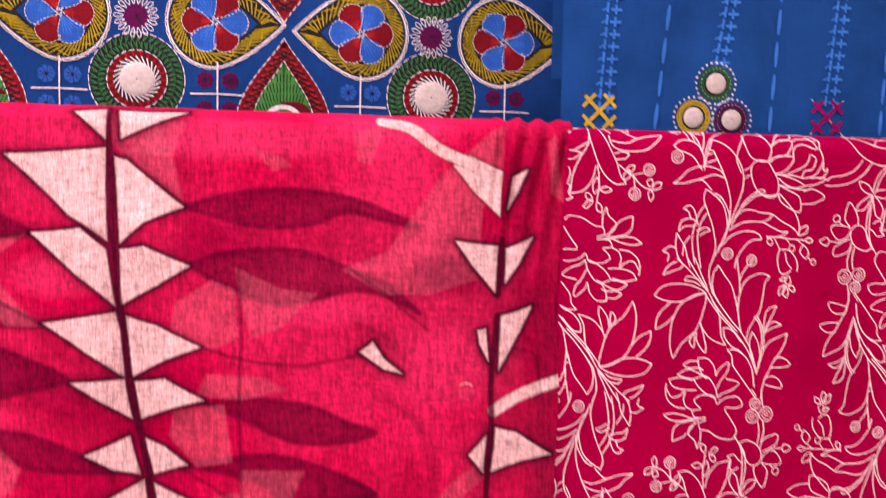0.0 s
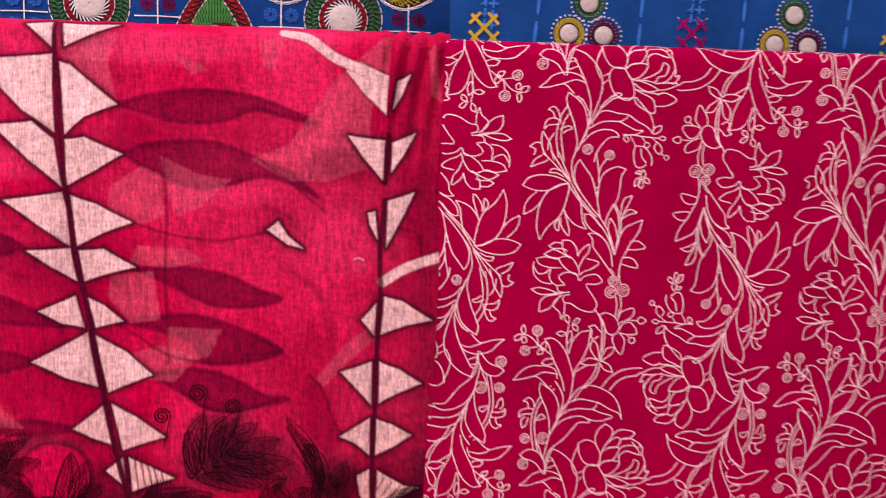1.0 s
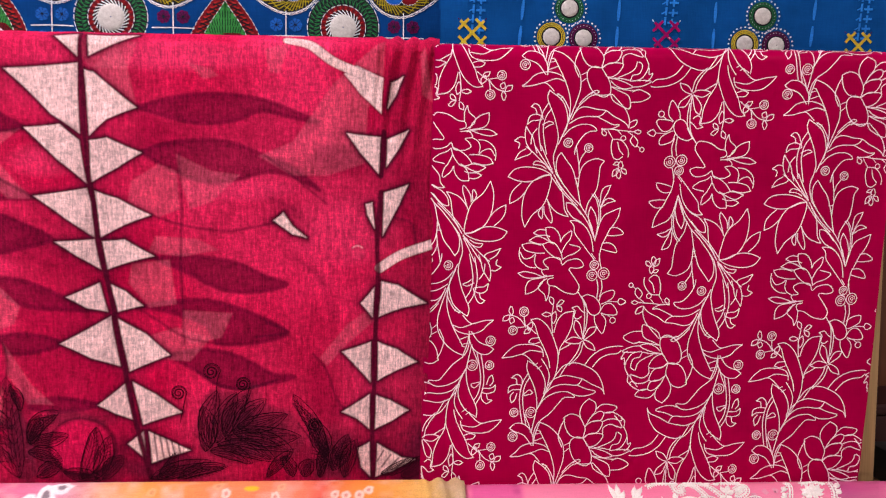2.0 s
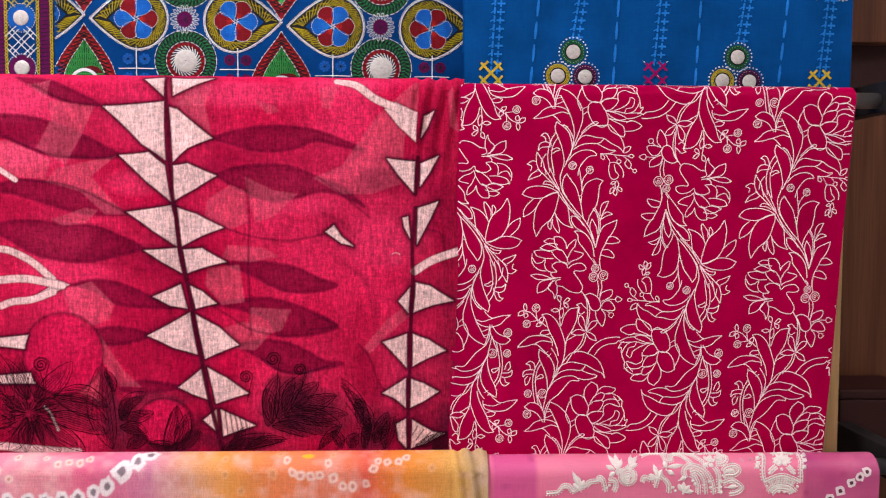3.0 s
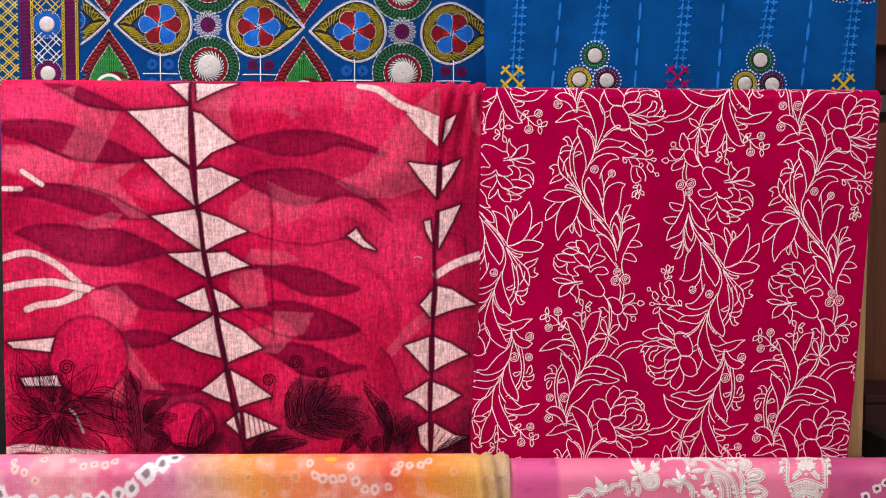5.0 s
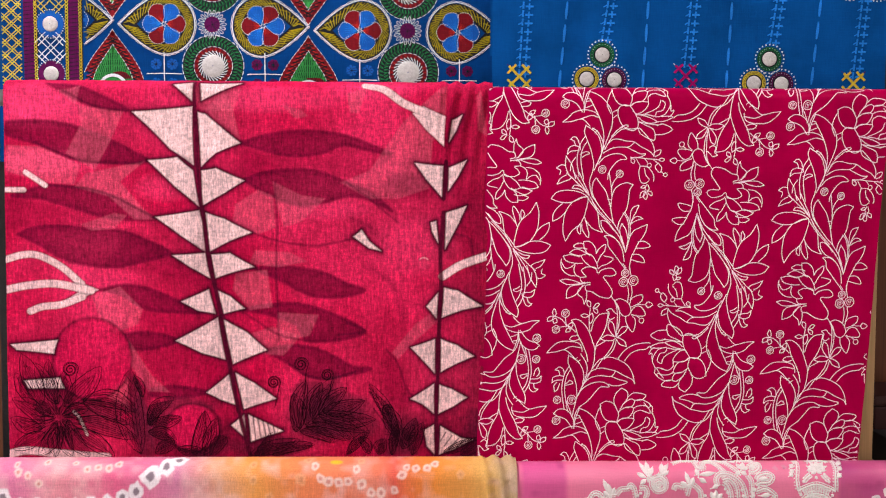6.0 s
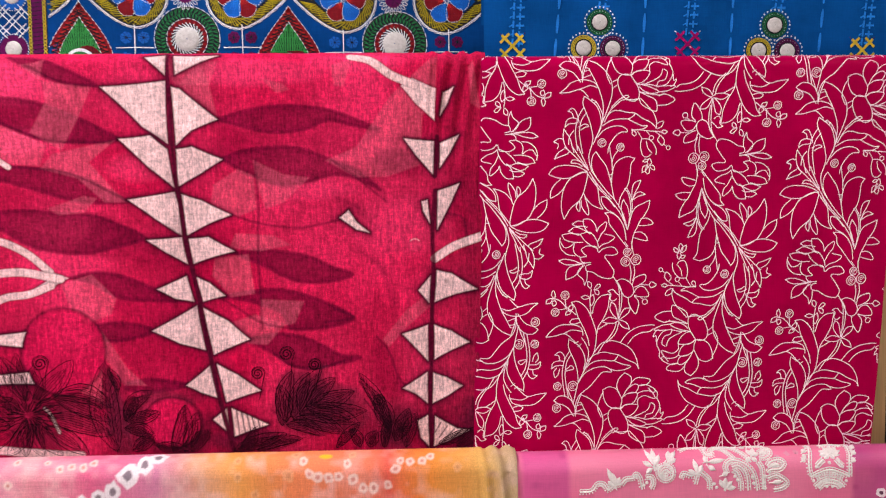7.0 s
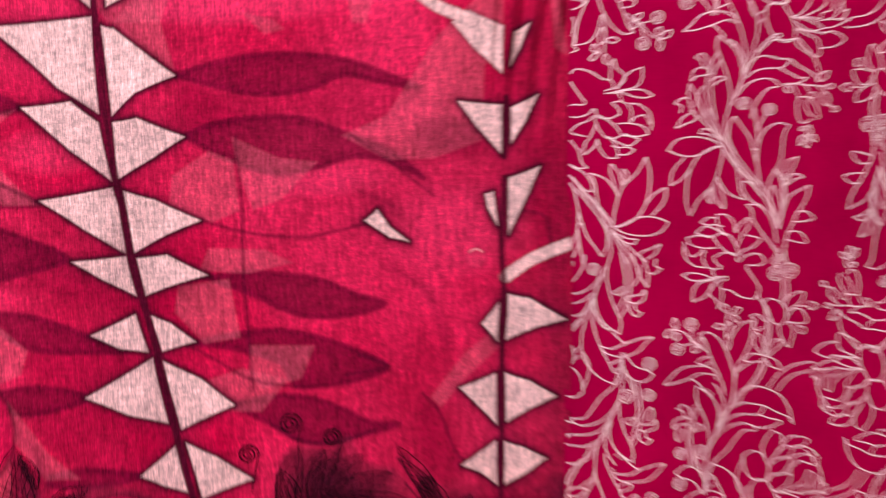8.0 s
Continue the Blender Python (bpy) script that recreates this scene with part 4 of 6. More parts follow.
PEONY_CUP = [
    (207.8, 59.2, 201.2, 56.9, 202.5, 50.8, 210.4, 49.1, 221.2, 42.8, 233.1, 40.7, 237.3, 44.5, 237.8, 50.4, 232, 59.2, 225.1, 68),
    (225.1, 68, 226.5, 70.5, 235.3, 70.1, 241.7, 73.1, 237.4, 79.4, 230.8, 80.6, 221.9, 78.1, 216.9, 73.8, 214, 80.6, 208.2, 82.1, 200.9, 82.1),
    (200.9, 82.1, 194.7, 78.1, 197.5, 73, 201.6, 69.2, 193.4, 67.5, 197.3, 61.4, 207.7, 61.4),
]
CUP_STEM = [
    (236.8, 44, 244, 32.6, 246.6, 20, 247.1, 2.2, 246.5, -10.5), (241, 39, 248.2, 27.6, 249.9, 12.4, 248.4, -1.6),
    (242.4, 37.7, 248.8, 40.2, 258.2, 36.5, 263.9, 28.9, 264.3, 21.3, 259.4, 16.9, 252.7, 18.7, 246.9, 28.1, 242.4, 37.7),
    (262.3, 32.7, 265.7, 41.5, 278.6, 45.3, 279, 37.7, 271.5, 32.2, 265.1, 29.6),
    (264.3, 21.3, 269.1, 28.9, 276.9, 30.1, 284, 22.5, 283.5, 17.5, 272.5, 17.5, 265.8, 19.5),
    (258.1, 16.2, 259.9, 7.3, 268.6, -4.1, 271.9, 4.8, 271.5, 12.4, 265.8, 18.7),
]
CUP_STEM_REST = [
    (272.8, 32.7, 284.6, 32.2), (284.6, 32.2, 287.5, 36, 294.4, 32.2, 288, 28.6, 284.6, 32.2), (273.8, 17, 278, 13.7), (250, 87, 255, 80.7),
    (259, 87, 261, 75.6, 262.6, 70.6), (258.2, 57.5, 260.1, 47.9, 259.5, 36.5), (263.4, 57.5, 264.8, 47.9, 262.6, 37.7),
]
SPRIGS_LEFT = [
    (175.6, 14.9, 177.3, 6, 182.7, 2.2, 190.9, -4.6), (157.2, 16.9, 166.4, 14.9, 173.2, 9.8, 178.2, 2.7), (168.3, 2.2, 176.6, 3.5),
    (161.1, 16.1, 157.5, 21.2, 160.1, 26.8, 162.7, 20.4, 161.1, 16.1), (150.9, 9.8, 152, 14.9, 158.5, 16.6, 156.9, 11.1, 150.9, 9.8),
    (160.2, 6.8, 158.7, 11.8, 162.5, 13.9, 164.3, 9.3, 160.2, 6.8), (181.5, -0.8, 180.2, 4.8, 185.3, 8.6, 186.1, 3.5, 181.5, -0.8),
]
SPRIGS_LEFT_REST = [
    (176.5, -4.6, 178.3, 0.2, 184.1, 1.2, 182.2, -3.4, 176.5, -4.6), (210.6, -4.1, 208.7, 7.3, 208.4, 17.4, 209.5, 28.1),
    (204.5, 37.7, 209.1, 35.2, 208.9, 28.8, 204.5, 32.6, 204.5, 37.7), (221.8, 32.6, 217.8, 33.9, 213.1, 27.6, 218.1, 28.6, 221.8, 32.6),
    (213.2, 27.1, 219, 25.5, 219.3, 20.5, 215, 22.5, 213.2, 27.1), (196.4, 17.4, 201.5, 20, 207.4, 17.4, 201.8, 14.9, 196.4, 17.4),
    (212.4, 21.2, 208, 16.2, 210.3, 6.8, 213.9, 13.6, 212.4, 21.2),
]
LOW_LEAVES = [
    (183.6, 11.6, 192.7, 12.4, 202.2, 6, 209.3, -4.1, 215.3, -18.1, 218.5, -28.3, 218.3, -43.5),
    (183.6, 11.6, 189.1, 4.8, 193.7, -7.9, 200.9, -20.6, 206.9, -33.3, 209.6, -44), (234.2, 21.2, 222.5, 18.7, 215.1, 9.8, 211.9, -3.4),
    (234.2, 21.2, 233.3, 13.6, 232.5, 4.8, 227.9, -7.9, 220.7, -20.6, 219.3, -28.8), (231.3, 25, 237.8, 26.8, 242, 22.5, 246.1, 19.5),
    (231.3, 25, 235.5, 21.2, 234.5, 14.9, 238.6, 12.4, 243.2, 15.4), (225.6, -13.8, 234.5, -8.4, 245.2, -10.5),
    (225.6, -13.8, 232.3, -15.8, 241.5, -15.6, 246.6, -12.5), (236.1, 11.1, 235, 2.2, 239.6, -5.4, 245.2, -11),
    (236.1, 11.1, 241.5, 7.3, 244.8, -2.9, 246.5, -10.5),
]
LOW_LEAVES_RIGHT = [
    (262, 3.5, 253.7, 2.2, 248.9, -5.4, 247.3, -10.5), (262, 3.5, 259.2, -2.9, 253, -7.9, 247.9, -11.5),
    (261.8, -23.7, 258.8, -16.8, 251.9, -12.5, 246.6, -11.5), (261.8, -23.7, 252.4, -20.6, 247, -13.5),
    (244.1, -13.5, 242, -23.2, 236, -33.4, 228.5, -42.3, 220.7, -55), (247.3, -14.5, 244.8, -25.7, 239.9, -33.4, 231.6, -41),
    (182.2, -14.3, 185.9, -10, 195.6, -9.2),
]
LOW_LEAVES_RIGHT_REST = [
    (182.2, -14.3, 188.9, -16.1, 195.9, -14), (151.9, -32.6, 159, -24.4, 169.2, -17.6, 184.9, -16.8, 195.6, -19.4, 199.8, -24.4, 200.9, -30.8),
    (151.9, -32.6, 164.5, -30.8, 174.9, -28.2, 181.7, -30.8, 191.3, -39.7), (174.9, -28.2, 185.3, -23.7, 200.1, -25.7),
    (219.1, -24.2, 225.2, -20.6, 232.9, -16.1), (250.9, -40.3, 259.5, -28.8, 272.3, -21.2, 288, -18.6, 294.9, -19.1),
    (260.4, -42.8, 267.7, -33.4, 278, -28.3, 288.5, -27, 293.6, -23.2),
]
FOOT_LEAVES = [
    (182.6, -34.6, 182, -43.5, 185.3, -52.4, 191.2, -63.9, 195.3, -76.7, 196.8, -90),
    (183.8, -35.9, 195.5, -43.5, 202.6, -53.7, 205.3, -63.9, 203.7, -74.1), (198.9, -33.3, 206.1, -43.5, 209.3, -53.7, 206.6, -69, 201.4, -81.8),
    (190.1, -41, 195, -38.2), (194.3, -45, 199.4, -41.5),
]
FOOT_LEAVES_REST = [
    (218.2, -42.3, 215.9, -53.7, 208.7, -67.8, 201.4, -81.8, 195.4, -94),
    (215.9, -53.7, 225.8, -41.5, 238.9, -38, 252.3, -41.5, 264.7, -48.7, 272.6, -60.2, 276.7, -74.2),
    (276.7, -74.2, 272.6, -67.8, 261.6, -63, 249.2, -56.3), (208.5, -63.9, 216, -56.3, 227.8, -52.5, 239.8, -54.3, 249.2, -56.3),
    (203.8, -75.4, 213.9, -66, 227, -62.7, 243, -63.5, 249.2, -56.3), (243, -63.5, 253.9, -67.8, 266.1, -71.2, 257, -75.5, 246.4, -76.2, 239.6, -74.2),
]
FOOT_SWEEP = [
   
    (195.4, -94, 204, -80.5, 216.9, -72.9, 230.1, -71.1, 238.3, -74.2, 240.7, -78, 229.2, -78, 221.6, -85.7, 212.8, -95.9, 201.3, -104.8, 196.3, -112.5, 194.2, -122.7, 194.7, -133.5),
    (164.3, -55, 170.7, -51.1, 176.2, -55, 177.8, -61.3), (164.3, -55, 169.6, -56.2, 171.3, -62.6),
    (161.1, -72.8, 162.1, -65.4, 169.9, -62.6, 176.6, -63.4), (161.1, -72.8, 166.2, -69, 176.8, -68.5), (165.6, -84.3, 163.9, -76.6, 167.7, -71.5),
]
FOOT_SWEEP_REST = [
    (165.6, -84.3, 169.4, -80.5, 171.7, -72.8), (179.8, -74.1, 186.2, -69, 190.3, -72.8, 185.1, -74.6, 179.8, -75.6),
    (183.9, -49.9, 177.8, -61.3, 175.1, -76.6, 176.6, -92, 180.1, -108.6), (186.7, -53.7, 180.9, -63.9, 178.9, -77.9, 180.6, -92, 184.7, -109.9),
    (182.2, -97.1, 188.2, -109.9, 191.3, -118.9), (196.8, -90, 193.4, -107.3, 191.3, -118.9),
]
FOOT_TIP = [
    (165.1, -113.7, 172, -108.1, 181.4, -108.6, 189.8, -115, 194.3, -125.3, 194.7, -134.3),
    (165.1, -113.7, 171.1, -117.5, 176.6, -119.1, 184.3, -123.2, 192.6, -134), (195.7, -120.7, 202.3, -119.1), (197.4, -127.9, 203.9, -125.3),
    (231.4, -102.8, 226.6, -112.5, 224.5, -124.1, 229.8, -136.1), (232.8, -141.3, 238.2, -137.2), (232.3, -133.6, 238.9, -130.5),
]
LOTUS_CUP = [
    (230, -101, 238.3, -97.2, 247.8, -99.8, 253.6, -107.5, 256.8, -115.2, 254.7, -125.4),
    (230, -101, 232.5, -112.6, 238.4, -121.5, 246.6, -124.9, 254.7, -125.4),
    (254.7, -125.4, 246.6, -124.1, 240.1, -128, 239.3, -136.9, 244, -148.5, 251.1, -155, 259.4, -157.6, 265.9, -153.7, 266.1, -144.7, 262.1, -135.7, 254.7, -125.4),
    (258.6, -79.3, 251.1, -87, 249, -97.2, 253.6, -107.5),
]
LOTUS_CUP_REST = [
    (258.6, -79.3, 266.9, -84.4, 267.5, -93.4, 261.4, -102.4, 256.6, -112.6), (267.4, -92.1, 276.4, -85.7, 292.6, -88.3, 287.7, -94.7, 277, -96),
    (256.6, -112.6, 262.6, -101.1, 271.6, -94.2, 277.6, -96, 274.8, -103.7, 264.3, -106.2),
    (277, -96, 287.7, -94.7, 300.2, -101.2, 297.5, -105, 290.6, -98.6),
    (256.5, -111.3, 265.6, -105.4, 276.3, -105.5, 275.4, -112.6, 270.4, -119, 259.9, -121.6, 255.3, -125.4),
]
LOTUS_PETALS = [
    (276.3, -106.2, 284.2, -102.9, 295, -103.7, 300.9, -112.7, 291.4, -110.1), (298.8, -101.2, 303.4, -105, 302.9, -113.2),
    (256.1, -125.4, 262.5, -120.3, 273.2, -119.8, 278.7, -121.6, 275.1, -129.3, 268.7, -134.5, 262, -135.2, 257.1, -128.5),
    (278.1, -120.4, 278.1, -113.2, 285.9, -108.8, 295.5, -111.9),
    (295.9, -117.8, 300.7, -121.7, 298.1, -130.7, 290.2, -133.2, 287.9, -138.4, 279.7, -137.1, 268.8, -136.3),
    (294.6, -117.8, 292.4, -125.5, 286, -130.6, 274.2, -135.8), (303.6, -112.7, 307.8, -123, 302.4, -134.5, 296, -138.4, 287.9, -139.6),
    (308.5, -124.3, 309, -132, 313.2, -130.2, 309.9, -137.1, 305.5, -139.7),
    (262.1, -136.2, 274.4, -138.3, 285.4, -142.2, 291.1, -146.1, 281.8, -148.1, 272.1, -144.7, 265.8, -139.6),
]
LOTUS_FOOT = [
    (291.1, -146.1, 301.8, -144.8, 312.2, -139.7, 305.4, -138.4, 296, -138.9), (266.8, -146, 277.7, -148.1, 291.3, -149.9, 299.4, -148.7),
    (291.4, -151.2, 299.4, -148.7, 312, -155.2, 303, -161.6, 289.5, -162.8),
    (266.8, -146, 275.1, -149.9, 287.7, -156.4, 289.9, -169.3, 281.7, -167.9, 270.4, -161.5, 266.8, -155),
]
BERRIES = [
    (278.1, 216.2, 2.8), (300.5, 203.8, 2.5), (215.4, 210.4, 5), (238.8, 204.8, 4.8), (280.2, 11.1, 3.3), (254.1, 73.9, 5), (252.2, 62.3, 6), (265.6, 64.3, 6.5), (175.3, 20.5, 5.3), (163.2, -0.8, 5), (169.3, -95.3, 5), (189.6, -95.1, 6), (169.3, -123.2, 5.5),
]
STRAND = (UPPER_LEAVES + UPPER_STEMS + RIGHT_LEAVES_TOP + BUDS_TOP + TENDRILS_TOP + TENDRILS_TOP_REST + LEFT_LEAVES_MID + LEFT_LEAVES_LOW + MAIN_STEM + MAIN_STEM_REST + MID_RIGHT + MID_RIGHT_REST + LOWER_RIGHT + LOWER_RIGHT_REST + PEONY_TOP + PEONY_TOP_REST + PEONY_SIDE + PEONY_CUP + CUP_STEM + CUP_STEM_REST + SPRIGS_LEFT + SPRIGS_LEFT_REST + LOW_LEAVES + LOW_LEAVES_RIGHT + LOW_LEAVES_RIGHT_REST + FOOT_LEAVES + FOOT_LEAVES_REST + FOOT_SWEEP + FOOT_SWEEP_REST + FOOT_TIP + LOTUS_CUP + LOTUS_CUP_REST + LOTUS_PETALS + LOTUS_FOOT)


STEP_X, STEP_Z, TURN = np.array((299.5, -28.0)), np.array((6.5, -419.0)), np.array((300.0, 127.4))
magenta = thing("hanging_cloth", "magenta satin cotton cloth with white line flowers over rod")
sheet("cloth", D_MAGENTA, 0.003, 0.003, MAGENTA, magenta)


def evenly(p, step=1.3):
    r = np.concatenate([[0], np.cumsum(np.hypot(*np.diff(p, axis=0).T))])
    g = np.linspace(0, r[-1], max(3, int(r[-1] / step) + 1))
    return np.stack([np.interp(g, r, p[:, 0]), np.interp(g, r, p[:, 1])], 1)


def strand_lines():
    """The lines of one strand, each with its width in millimetres; berries are rings with a hooked heart."""
    out = [(evenly(curve(p, 8)), 1.06 if len(p) > 4 else 0.85) for p in STRAND]
    for bx, by, r in BERRIES:
        out.append((closed(circle(bx, by, r, 20)), 0.95))
        if r > 4:
            out.append((closed(circle(bx + 0.2, by - 0.1, r * 0.6, 16))[:14], 0.75))
            out.append((closed(circle(bx + 0.3, by, r * 0.24, 10)), 0.75))
    return out


def sprays(lines, reach=3.0):
    """Sorts the lines into sprays that hang together."""
    left, out = list(lines), []
    while left:
        group, left = [left[0]], left[1:]
        grown = True
        while grown:
            grown, rest = False, []
            have = np.vstack([p for p, _ in group])
            for p, wide in left:
                d = np.hypot(have[:, None, 0] - p[None, ::2, 0], have[:, None, 1] - p[None, ::2, 1]).min()
                if d < reach:
                    group.append((p, wide))
                    grown = True
                else:
                    rest.append((p, wide))
            left = rest
        out.append(group)
    return out


SPRAYS = sprays(strand_lines())


def hung(p):
    """Narrows the print towards the cloth's foot, fitted to the camera's view."""
    return np.stack([-116 + (p[:, 0] + 116) * (1 - 0.00012 * (300 - p[:, 1])), p[:, 1]], 1)


def flower_strand(shift, half):
    for spray in SPRAYS:
        lines = Print(D_MAGENTA, 0.0005)
        for p, wide in spray:
            lines.stroke(hung((2 * TURN - p if half else p) + shift), wide)
        lines.done("flower_print", LINE_WHITE, magenta, "white line print of flowers and leaves")


for i in range(-2, 3):
    for j in range(-2, 3):
        for half in (False, True):
            flower_strand(i * STEP_X + j * STEP_Z, half)

# ---- navy cloth: printed embroidery ----
FLOWERS = [
    (-310, 407), (-45, 400), (-374, 406), (-236, 403), (-445, 400), (-309, 352), (-377, 365),
]
SMALL = random.Random(3)


class Threads:
    """The stitches of one motif, dye by dye, laid on a cloth as one mesh with its dyes on it."""

    def __init__(self, drape, clip=None):
        self.d, self.sets, self.clip = drape, {}, clip

    def __getitem__(self, key):
        if key not in self.sets:
            self.sets[key] = Print(self.d, 0.0004 + 0.00009 * LAYERS.index(key))
            self.sets[key].clip = self.clip
        return self.sets[key]

    def done(self, name, parent, label=""):
        v, f, c, n = [], [], [], 0
        for key, p in self.sets.items():
            if p.v:
                v += p.v
                f += [q + n for q in p.f]
                c.append(np.tile(DYES[key], (p.n, 1)))
                n += p.n
        if n:
            return mesh_from(name, np.vstack(v), np.vstack(f), THREAD, parent, label, True, np.vstack(c))


LAYERS = ["dark_ground", "leaf_green", "purple", "yellow", "green", "dark_red", "light_green", "blue", "red", "dark", "light_blue", "white", "magenta", "gold"]


def teardrop(cx, cy, scale, flip, n=44):
    """A drop of half height 1 with its point at -1.75, scaled to millimetres."""
    a = np.arange(n) * 2 * math.pi / n
    x, y = np.cos(a), np.sin(a)
    back = np.clip(-x, 0, 1)
    y = np.where(x < 0, np.sign(y) * (1 - back ** 1.55), y)
    x = np.where(x < 0, -1.5 * back, x)
    return np.stack([cx + (-x if flip else x) * scale, cy + y * scale], 1)


def drop_flower(t, cx, cy, s, flip):
    t["dark_ground"].ring(teardrop(cx, cy, s, flip), teardrop(cx, cy, s * 0.64, flip))
    t["white"].stroke(closed(teardrop(cx, cy, s * 1.03, flip)), 0.9)
    rim = teardrop(cx, cy, s * 1.07, flip, 66)
    for k in range(0, 66, 2):
        a, b = rim[k], rim[(k + 2) % 66]
        t["white"].stroke(side(a, b, 0.9, 4), 0.6)
        t["white"].stroke(side(a, b, -0.9, 4), 0.6)
    outer, inner = teardrop(cx, cy, s * 0.97, flip, 58), teardrop(cx, cy, s * 0.7, flip, 58)
    for k in range(58):
        if 26 <= k <= 30:
            continue
        t["yellow"].stroke(np.linspace(outer[k], inner[(k + 3) % 58], 4), 1.25, 0.35)
        if k % 3 == 0:
            m = (outer[k] + inner[(k + 2) % 58]) / 2
            t["yellow"].stroke(np.linspace(m, outer[(k + 3) % 58], 4), 1.0, 0.35)
    fx = cx + (-0.02 if not flip else 0.02) * s
    for k in range(6):
        a = math.pi + k * math.pi / 3 if not flip else k * math.pi / 3
        base, tip = (fx + 3.2 * math.cos(a), cy + 3.2 * math.sin(a)), (fx + s * 0.75 * math.cos(a), cy + s * 0.75 * math.sin(a))
        p = leaf_outline(*base, *tip, 11.5, -11.5, 8, 0.8)
        t["blue" if k % 2 == 0 else "dark_red"].patch(p)
        t["white"].dashes(closed(p)[3:], 0.7, 2.2, 1.2)
        for r in range(-2, 3):
            b2 = (fx + s * 0.52 * math.cos(a + r * 0.16), cy + s * 0.52 * math.sin(a + r * 0.16))
            t["light_blue" if k % 2 == 0 else "red"].stroke(np.linspace(base, b2, 4) * 0.55 + np.array(base) * 0.45 if k % 2 else np.linspace(base, b2, 4), 0.5, 0.5)
    for k in range(8):
        a = k * math.pi / 4
        t["white"].stroke(np.array([(fx + 1.4 * math.cos(a), cy + 1.4 * math.sin(a)), (fx + 3.4 * math.cos(a), cy + 3.4 * math.sin(a))]), 0.8)


def loop_flower(t, cx, cy):
    t["purple"].patch(circle(cx, cy, 11))
    for k in range(18):
        a = k * math.pi / 9
        base, tip = (cx + 10.5 * math.cos(a), cy + 10.5 * math.sin(a)), (cx + 19.5 * math.cos(a), cy + 19.5 * math.sin(a))
        p = leaf_outline(*base, *tip, 1.7, -1.7, 5, 0.75)
        t["white"].stroke(closed(p), 0.75)
    for k in range(14):
        a = SMALL.uniform(0, 6.28)
        t["dark"].stroke(np.array([(cx, cy), (cx + 9 * math.cos(a), cy + 9 * math.sin(a))]), 0.5, 0.4)


def mirror_flower(t, cx, cy, up):
    t["dark_ground"].ring(circle(cx, cy, 41, 40), circle(cx, cy, 26, 40))
    t["white"].dashes(closed(circle(cx, cy, 41.5, 60)), 0.9, 6, 2)
    t["white"].dashes(closed(circle(cx, cy, 26, 60)), 0.9, 5, 2.2)
    t["dark_red"].ring(circle(cx, cy, 25.5, 40), circle(cx, cy, 14, 40))
    for k in range(44):
        a = k * 2 * math.pi / 44
        for r0, r1, lean in ((27.5, 33.5, 0.06), (34, 40, -0.06)):
            for e in (-0.035, 0.035):
                t["green" if e > 0 else "leaf_green"].stroke(np.array([(cx + r0 * math.cos(a), cy + r0 * math.sin(a)), (cx + r1 * math.cos(a + lean + e), cy + r1 * math.sin(a + lean + e))]), 1.25, 0.2)
        if True:
            t["dark" if k % 2 else "red"].stroke(np.array([(cx + 20 * math.cos(a), cy + 20 * math.sin(a)), (cx + 25 * math.cos(a), cy + 25 * math.sin(a))]), 0.8, 0.3)
    for k in range(26):
        a = k * 2 * math.pi / 26
        b = a + 0.42
        t["dark"].stroke(np.array([(cx + 15 * math.cos(a + 0.1), cy + 15 * math.sin(a + 0.1)), (cx + 20 * math.cos(b + 0.1), cy + 20 * math.sin(b + 0.1))]), 1.7)
        t["white"].stroke(np.array([(cx + 14 * math.cos(a), cy + 14 * math.sin(a)), (cx + 20.5 * math.cos(b), cy + 20.5 * math.sin(b))]), 1.05)


def onion(t, cx, tip, way):
    """A pointed arch, red with a green heart; way: -1 hangs below its tip, +1 stands above it."""
    def arch(w, h, off, n=12):
        f = np.linspace(0, 1, n)
        x = w * np.sin(f * math.pi / 2) ** 1.15
        y = tip + way * (off + h * f)
        r = np.stack([cx + x, y], 1)
        l = np.stack([cx - x, y], 1)
        return np.vstack([r, l[::-1]])
    out, inn = arch(43, 80, 0), arch(28, 58, 20)
    t["dark_red"].patch(out)
    t["light_green"].patch(inn)
    t["white"].dashes(out, 0.9, 5, 1.8)
    t["white"].dashes(inn, 0.8, 4, 2.2)
    for k in range(13):
        for s in (-1, 1):
            f = (k + 0.5) / 13
            x, y = 35 * math.sin(f * math.pi / 2) ** 1.15, tip + way * (11 + 73 * f)
            for e in (-3, 3):
                t["dark"].stroke(np.array([(cx + s * (x - 6), y + e), (cx + s * (x + 5), y - e * 0.3)]), 1.8, 0.3)
                t["red"].stroke(np.array([(cx + s * (x - 4), y + e + 2), (cx + s * (x + 4), y - e * 0.3 + 2)]), 0.9, 0.3)
    for k in range(-8, 9):
        x = k * 3.2
        for y0 in (32, 41, 50, 59, 68):
            if abs(x) < 31 * math.sin(min(1, (y0 - 20) / 60) * math.pi / 2):
                t["dark"].stroke(np.array([(cx + x, tip + way * y0), (cx + x * 0.86, tip + way * (y0 + 8))]), 1.3, 0.3)
    t["white"].ring(circle(cx, tip + way * 80, 20, 30), circle(cx, tip + way * 80, 16, 30))
    for k in range(30):
        a = k * 2 * math.pi / 30
        t["dark"].stroke(np.array([(cx + 16 * math.cos(a), tip + way * 80 + 16 * math.sin(a)), (cx + 21.5 * math.cos(a + .15), tip + way * 80 + 21.5 * math.sin(a + .15))]), 0.7)


